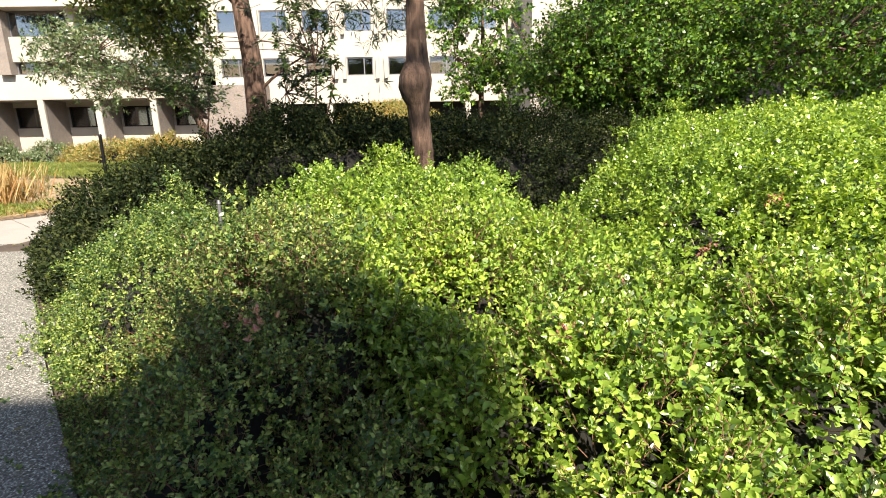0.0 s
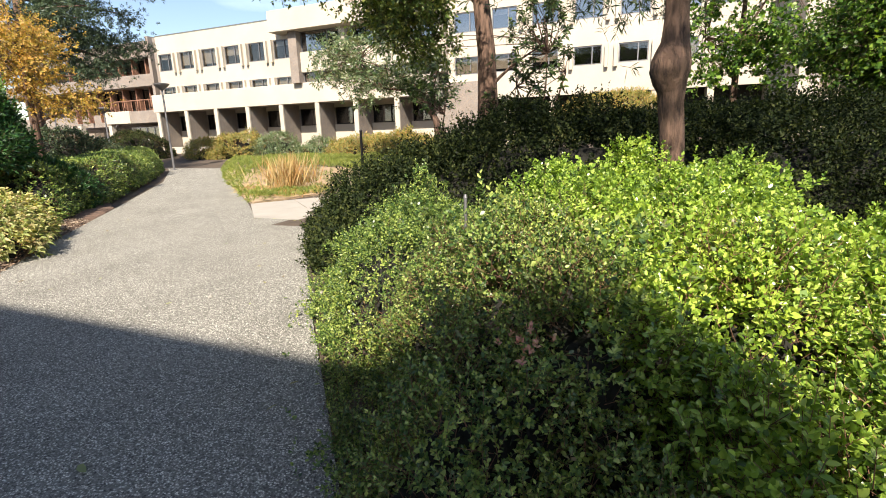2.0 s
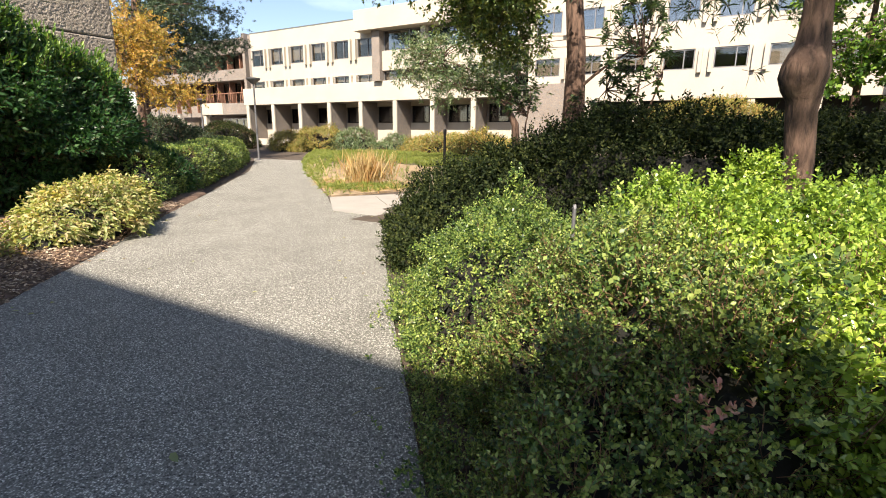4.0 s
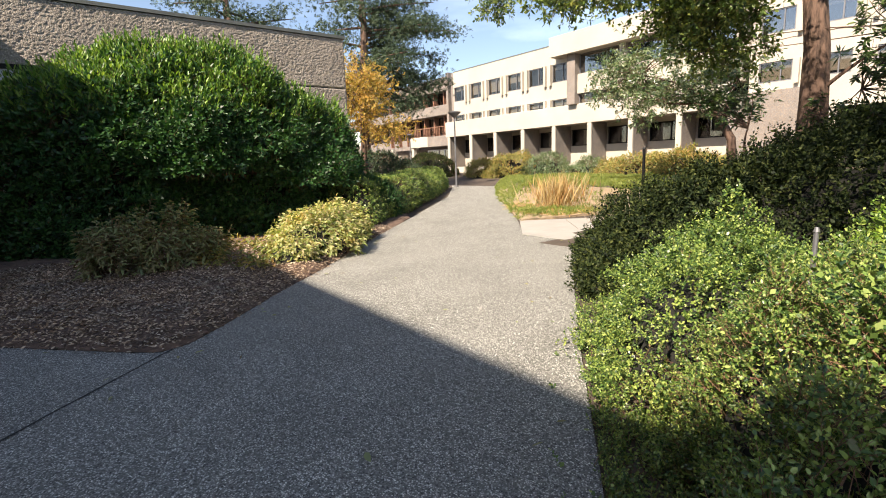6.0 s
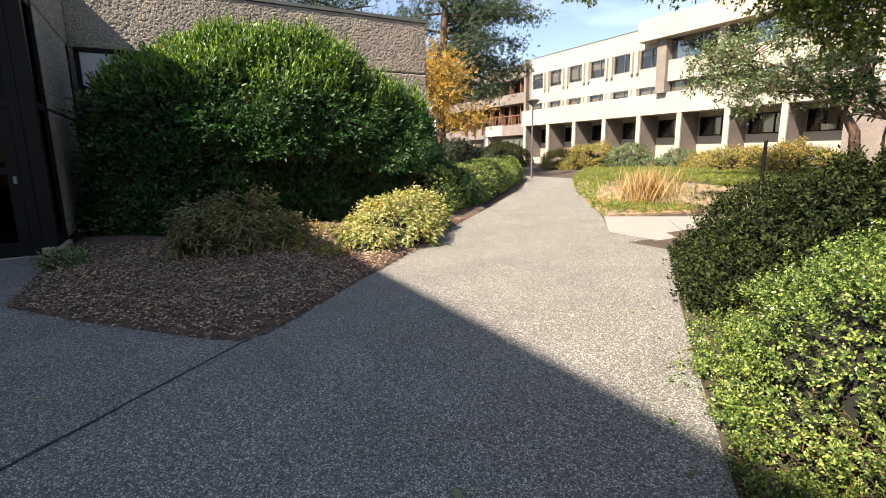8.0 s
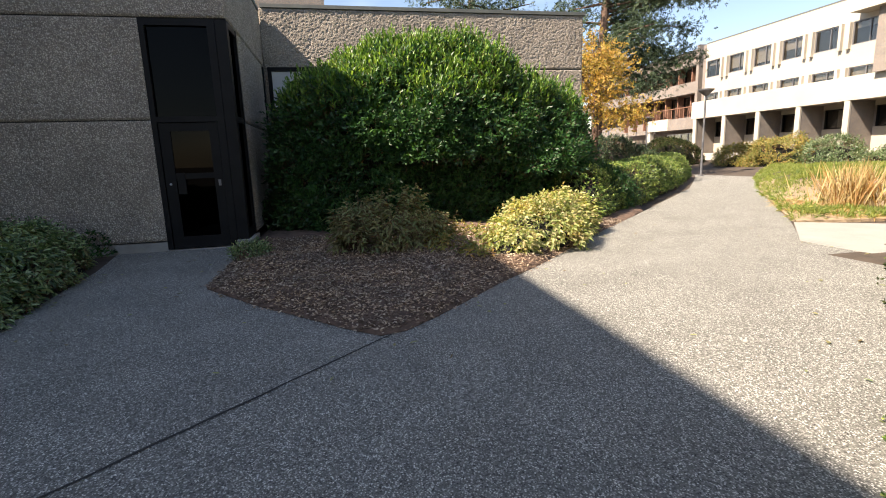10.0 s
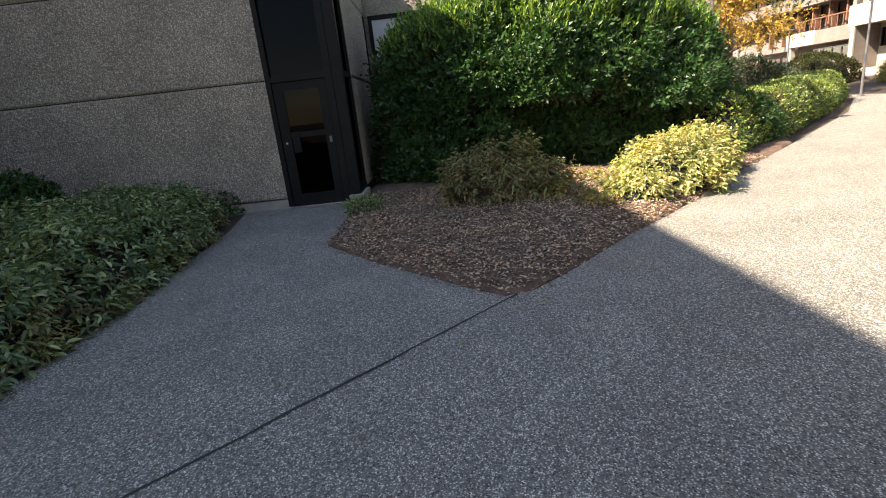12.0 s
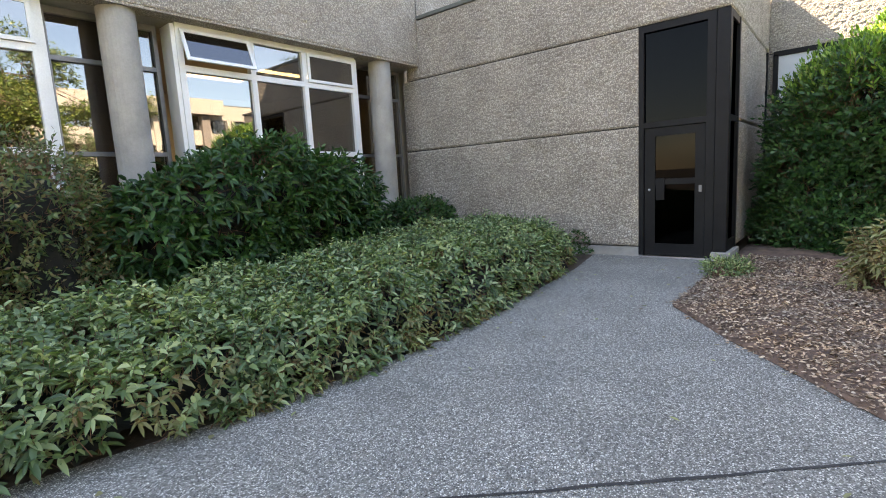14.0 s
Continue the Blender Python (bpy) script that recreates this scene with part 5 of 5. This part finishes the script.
# shaded trunk with a swollen burl, crown overhead
z0 = 0.3
# unseen clumps added: (1.0, 2.7) shades hedge and trunk, (-2.4, 6.6) fills window reflections
top_c = np.concatenate([spots_in((0.2, 6.6, 6.2), (3.6, 2.6, 1.8), 60), spots_in((-1.6, 6.0, 4.2), (1.5, 0.8, 0.5), 8), spots_in((-0.75, 6.0, 2.95), (0.55, 0.4, 0.3), 7), spots_in((1.0, 2.7, 6.3), (3.6, 2.3, 1.0), 110), spots_in((-2.4, 6.6, 5.0), (1.5, 0.9, 0.9), 34)])
broad_tree("tall tree with a swollen burl on its brown trunk", (-0.02, 5.33, 0.2),
           [(0.02, 5.33, 0.0), (0.0, 5.33, 0.6), (-0.01, 5.33, 1.2), (-0.05, 5.33, 1.6), (-0.05, 5.33, 1.70), (-0.07, 5.32, 1.79), (-0.08, 5.31, 1.87), (-0.07, 5.31, 1.95), (-0.06, 5.32, 2.03), (-0.05, 5.33, 2.12), (-0.05, 5.33, 2.3), (-0.06, 5.33, 2.9), (0.0, 5.4, 4.2), (0.1, 5.5, 6.0)],
           [0.13, 0.11, 0.11, 0.112, 0.122, 0.152, 0.174, 0.172, 0.150, 0.122, 0.105, 0.085, 0.07, 0.05],
           [((-0.06, 5.33, 2.75), (-1.4, 5.9, 3.6), 0.06, 0.03), ((-0.03, 5.36, 3.4), (1.8, 6.6, 5.2), 0.06, 0.03), ((0.0, 5.4, 4.2), (-1.5, 7.2, 6.0), 0.06, 0.03), ((0.1, 5.5, 5.5), (0.8, 7.8, 7.0), 0.05, 0.02), ((0.05, 5.45, 4.8), (2.6, 5.6, 6.0), 0.05, 0.02)],
           "pine", top_c, 32, 0.42, 0.13, 0.016, "bark", n_leaf=12, shoot=0.14)
top_c = np.concatenate([spots_in((-4.6, 11.3, 6.9), (4.4, 2.6, 1.7), 90), spots_in((-6.0, 10.9, 5.1), (1.7, 0.9, 1.2), 60), spots_in((-5.1, 10.9, 3.9), (0.8, 0.6, 0.8), 22), spots_in((-4.8, 7.8, 5.3), (2.4, 1.2, 0.6), 18), spots_in((-6.6, 7.7, 4.5), (0.9, 0.5, 0.22), 8), spots_in((-8.9, 10.9, 5.4), (0.9, 0.4, 0.35), 8), spots_in((-11.2, 10.9, 5.75), (0.35, 0.3, 0.45), 4)])
broad_tree("large tree with grey brown bark and dark oak like leaves", (-3.5, 10.9, 0.6),
           [(-3.5, 10.9, 0.4), (-3.5, 10.9, 1.6), (-3.51, 10.9, 2.2), (-3.53, 10.9, 3.1), (-3.65, 10.9, 4.2), (-3.75, 11.0, 6.0), (-3.7, 11.1, 7.5)],
           [0.30, 0.24, 0.215, 0.19, 0.17, 0.13, 0.08],
           [((-3.62, 10.9, 4.0), (-6.4, 11.1, 5.2), 0.09, 0.03), ((-3.7, 11.0, 5.2), (-7.4, 12.4, 6.8), 0.09, 0.03), ((-3.7, 11.0, 5.5), (-1.4, 12.0, 6.8), 0.08, 0.03), ((-3.5, 10.9, 2.3), (-2.3, 11.2, 3.2), 0.04, 0.012), ((-3.6, 10.9, 4.4), (-4.6, 8.0, 5.5), 0.07, 0.02), ((-3.75, 11.0, 6.4), (-4.6, 12.5, 8.0), 0.06, 0.02)],
           "oak", top_c, 40, 0.23, 0.125, 0.06)
spots = np.concatenate([spots_in((-2.3, 10.6, 3.0), (0.7, 0.4, 1.0), 48), spots_in((-3.1, 10.3, 1.9), (0.5, 0.3, 0.3), 7), spots_in((-4.6, 10.4, 2.15), (0.6, 0.3, 0.4), 16)])
rosettes("rhododendron_shrub", "leggy dark rhododendron with whorls of broad leaves beside the trunk", [((-2.6, 10.8, 0.9), (-2.2, 10.7, 2.9), ), ((-2.7, 10.8, 0.9), (-2.8, 10.6, 2.3)), ((-3.3, 10.5, 0.9), (-3.4, 10.4, 2.0)), ((-4.2, 10.4, 0.9), (-4.3, 10.3, 1.8)), ((-2.4, 10.8, 0.9), (-1.8, 10.6, 2.5))], spots, "rhodo")
# small silvery tree behind the hedge
c = np.concatenate([spots_in((-10.0, 17.0, 3.9), (2.3, 1.4, 1.3), 40), spots_in((-7.6, 17.0, 3.4), (1.2, 1.0, 0.9), 14)])
broad_tree("small leaning tree with silvery green leaves", (-7.2, 17.0, 0.8), [(-7.2, 17.0, 0.6), (-7.3, 17.0, 1.8), (-7.9, 17.0, 2.9), (-8.8, 17.0, 3.6)], [0.16, 0.13, 0.09, 0.05],
           [((-7.6, 17.0, 2.4), (-7.2, 17.0, 3.6), 0.06, 0.02), ((-8.6, 17.0, 3.5), (-10.4, 17.0, 4.2), 0.05, 0.02), ((-7.9, 17.0, 2.9), (-9.6, 16.6, 3.2), 0.05, 0.02)],
           "silver", c, 36, 0.26, 0.15, 0.055, "bark")
# bright young tree before the plain wall, and the leafy mass to the east
c = np.concatenate([spots_in((1.6, 14.0, 4.0), (1.1, 1.0, 1.6), 26), spots_in((2.0, 13.8, 2.9), (1.2, 0.8, 0.7), 16)])
broad_tree("slender young tree with light green leaves", (1.6, 14.0, 0.8), [(1.6, 14.0, 0.6), (1.6, 14.0, 2.5), (1.65, 14, 4.0), (1.6, 14, 5.5)], [0.09, 0.07, 0.05, 0.02], [((1.6, 14.0, 2.2), (0.9, 14.0, 3.4), 0.03, 0.01), ((1.65, 14, 3.4), (2.3, 14.2, 4.6), 0.03, 0.01)], "maple", c, 30, 0.24, 0.12, 0.075)
c = np.concatenate([spots_in((4.0, 9.8, 2.9), (1.9, 1.2, 1.3), 60), spots_in((7.0, 8.4, 3.0), (2.2, 1.3, 1.2), 70), spots_in((5.4, 10.5, 4.6), (2.6, 1.3, 1.0), 34), spots_in((3.3, 9.9, 2.7), (1.0, 0.8, 0.9), 22), spots_in((4.4, 9.4, 4.0), (1.2, 0.8, 0.8), 20), spots_in((3.1, 9.5, 2.7), (0.9, 0.6, 0.7), 34), spots_in((4.5, 9.0, 2.4), (1.2, 0.6, 0.7), 36)])
broad_tree("spreading maple with dense light green leaves", (5.0, 10.2, 0.6), [(5.0, 10.2, 0.3), (5.0, 10.2, 1.5), (4.9, 10.1, 2.6), (4.9, 10.0, 3.8)], [0.14, 0.12, 0.09, 0.05],
           [((5.0, 10.2, 1.4), (3.6, 9.8, 2.6), 0.06, 0.02), ((5.0, 10.2, 1.6), (7.0, 8.8, 2.8), 0.06, 0.02), ((4.9, 10.1, 2.8), (5.6, 10.4, 4.4), 0.05, 0.02)],
           "maple", c, 62, 0.28, 0.08, 0.055)
# golden tree and pines at the end of the long wall
c = np.concatenate([spots_in((-20.2, 11.0, 4.5), (0.9, 0.75, 1.8), 42), spots_in((-20.2, 11.7, 4.6), (0.6, 0.5, 0.9), 12), spots_in((-19.8, 12.6, 2.9), (0.7, 1.3, 0.35), 12)])
broad_tree("slim tree with golden autumn leaves", (-20.2, 11.2, 0), [(-20.2, 11.2, 0), (-20.2, 11.2, 2.5), (-20.2, 11.1, 4.5), (-20.2, 11.0, 6.1)], [0.12, 0.09, 0.06, 0.02],
           [((-20.2, 11.2, 2.2), (-19.9, 12.6, 2.9), 0.04, 0.01), ((-20.2, 11.15, 3.0), (-20.3, 10.6, 4.4), 0.04, 0.01), ((-20.2, 11.1, 4.0), (-20.2, 11.7, 5.2), 0.03, 0.01)], "gold", c, 30, 0.34, 0.11, 0.055)


def make_pine(px, py, h, boughs, seed):
    """A tall pine: long boughs with dense needle pads along their outer parts."""
    r = random.Random(seed)
    lims, pads = [], []
    for z, a, reach, rise in boughs + [(4.5 + (h - 5.0) * i / 18, i * 2.4 + 0.7, (4.2 - 2.4 * i / 18) * r.uniform(0.7, 1.1), r.uniform(-0.4, 0.6)) for i in range(18)]:
        ex, ey = math.cos(a) * reach, math.sin(a) * reach
        lims.append(((px, py, z), (px + ex, py + ey, z + rise), 0.08, 0.02))
        for k in range(max(3, int(reach * 1.9))):
            t = 0.35 + 0.68 * (k + r.uniform(0, 0.8)) / max(3, int(reach * 1.9))
            w = 0.35 + 0.35 * t
            pads.append((px + ex * t + r.uniform(-w, w), py + ey * t + r.uniform(-w, w), z + rise * t + r.uniform(-0.15, 0.35)))
    t = thing("pine_tree", "tall pine with long boughs and dense dark needle pads", "tree", (px, py, 0), "pines")
    bm = bmesh.new()
    tube(bm, [(px, py, -0.1), (px - 0.1, py - 0.1, 4), (px + 0.1, py + 0.2, 9), (px, py, h)], [0.32, 0.27, 0.18, 0.04], 14)
    part("trunk", bm, "bark", t, smooth=True)
    bm = bmesh.new()
    for a, b, r0, r1 in lims:
        limb(bm, a, b, r0, r1, 0.08)
    part("branch_system", bm, "bark", t, smooth=True)
    crown(t, pads, "farpine", 50, 0.40, 0.165, 0.041, twigs="", n_leaf=9, shoot=0.13, flat=0.6)


half = math.pi / 2
make_pine(-26.0, 14.6, 14.0, [(8.6, half - 0.1, 6.2, 0.9), (9.4, half + 0.15, 5.6, 0.8), (7.7, half, 5.2, 0.3), (7.2, half + 0.1, 4.6, -0.5), (6.6, half - 0.15, 4.2, -1.4), (6.3, half - 0.05, 5.9, 0.0), (6.0, half + 0.2, 3.2, -1.0), (8.2, half + 0.5, 3.6, 0.3), (8.8, half - 0.5, 4.0, 0.5), (7.0, half - 0.4, 2.6, 0.2), (9.9, half - 0.2, 4.6, 0.9), (9.0, half + 0.3, 2.4, 0.4), (7.9, half + 0.2, 2.2, 0.5), (6.8, half, 2.0, 0.3), (6.2, half + 0.3, 2.0, -0.3), (9.6, half, 2.2, 0.6), (8.3, half - 0.3, 2.6, 0.5)], 3)
make_pine(-30.0, 8.5, 14.0, [(8.4, half, 3.4, 0.5), (9.2, half - 0.3, 3.6, 0.6), (8.0, -half, 3.0, 0.4)], 5)


# ---- lamp posts, stakes ----
def make_lamp(x, y, z0, h):
    l = thing("street_lamp", "slim grey lamp post with a flat conical head", "lamp", (x, y, z0), "lamp posts")
    bm = bmesh.new()
    tube(bm, [(x, y, z0), (x, y, z0 + h - 0.3)], [0.055, 0.04], 10)
    part("pole", bm, "grey", l)
    bm = bmesh.new()
    tube(bm, [(x, y, z0 + h - 0.32), (x, y, z0 + h - 0.06), (x, y, z0 + h), (x, y, z0 + h + 0.05)], [0.05, 0.36, 0.38, 0.1], 20)
    part("head", bm, "grey", l)
    bm = bmesh.new()
    tube(bm, [(x, y, z0), (x, y, z0 + 0.05)], [0.14, 0.14], 14)
    part("base_plate", bm, "grey", l)


make_lamp(-23.1, 18.8, 0.0, 4.3)
make_lamp(-31.5, 21.3, 0.2, 3.4)
make_lamp(-33.5, 19.6, 0.2, 3.4)


def make_stake(x, y, z0, z1, m, label, r=0.02):
    s = thing("stake", label, "stake", (x, y, z0))
    bm = bmesh.new()
    tube(bm, [(x, y, z0), (x + 0.01, y, z1)], [r * 1.1, r], 8)
    part("post", bm, m, s)
    bm = bmesh.new()
    tube(bm, [(x + 0.01, y, z1), (x + 0.01, y, z1 + 0.02)], [r * 1.3, r * 0.75], 8)
    part("cap", bm, m, s)


make_stake(-4.18, 6.64, 0, 1.47, "black", "thin dark metal stake standing in the hedge")
make_stake(-1.17, 2.8, 0, 1.03, "grey", "grey metal irrigation riser in the shrubs", 0.010)


def make_litter():
    """Fallen leaves and pale stones on the paving."""
    for x, y, s in ((-2.43, 3.22, 0.045), (-3.83, 3.31, 0.02), (-2.9, 3.7, 0.025), (-2.7, 3.5, 0.03)):
        st = thing("stone", "small pale stone at the path's edge", "stone", (x, y, 0), "loose stones")
        bm = bmesh.new()
        bmesh.ops.create_icosphere(bm, subdivisions=2, radius=s, matrix=Matrix.Translation((x, y, s * 0.5)))
        for v in bm.verts:
            v.co.z = max(0.001, v.co.z * 0.8 + random.uniform(-0.1, 0.1) * s)
            v.co.x += random.uniform(-0.12, 0.12) * s
        part("rock", bm, "slab", st)
    ob = tagged(new("fallen_leaves"), "scattered dry fallen leaves on the paving", "leaves", kind="stuff")
    n = 900
    xy = rng.uniform([-9.5, -3], [-0.5, 7.5], (n, 2))
    xy = xy[inside(MULCH_EDGE + PATH_RIGHT, xy)]
    edge = edge_distance(MULCH_EDGE + PATH_RIGHT, xy)
    xy = xy[edge < rng.exponential(0.35, len(edge))]
    xy = np.r_[xy, [[-5.42, 0.13], [-5.2, 1.75], [-3.6, -2.4], [-2.7, -2.5]]]
    n = len(xy)
    a = rng.uniform(0, 6.28, n)
    v, f = leaf_arrays(np.c_[xy, np.full(n, 0.012)], np.c_[np.cos(a), np.sin(a), np.zeros(n)], np.c_[rng.normal(size=(n, 2)) * 0.2, np.ones(n)], rng.uniform(0.03, 0.09, n), rng.uniform(0.015, 0.04, n), 0.15)
    raw_mesh("dry_leaves", v, f, 4, "rust", ob)


make_litter()


def make_wall_vent():
    v = thing("wall_vent", "small dark metal vent low on the pebbledash wall", "vent", (-9.84, -4.1, 0.45))
    part("housing", soft_boxes(0.006, (-9.87, -9.80, -4.22, -4.02, 0.40, 0.56)), "black", v)
    for i in range(3):
        part("slat", boxes((-9.80, -9.785, -4.20, -4.04, 0.42 + 0.045 * i, 0.44 + 0.045 * i)), "grey", v)


make_wall_vent()


def make_wreath():
    w = thing("wreath", "dark red round wreath hung inside the office window", "wreath", (-3.75, -7.75, 2.95))
    bm = bmesh.new()
    ring = [(-3.75 + 0.13 * math.cos(a), -7.75, 2.95 + 0.13 * math.sin(a)) for a in [2 * math.pi * i / 20 for i in range(21)]]
    tube(bm, ring, [0.045 + 0.01 * (i % 2) for i in range(21)], 7, False)
    part("ring", bm, "barkred", w)


make_wreath()
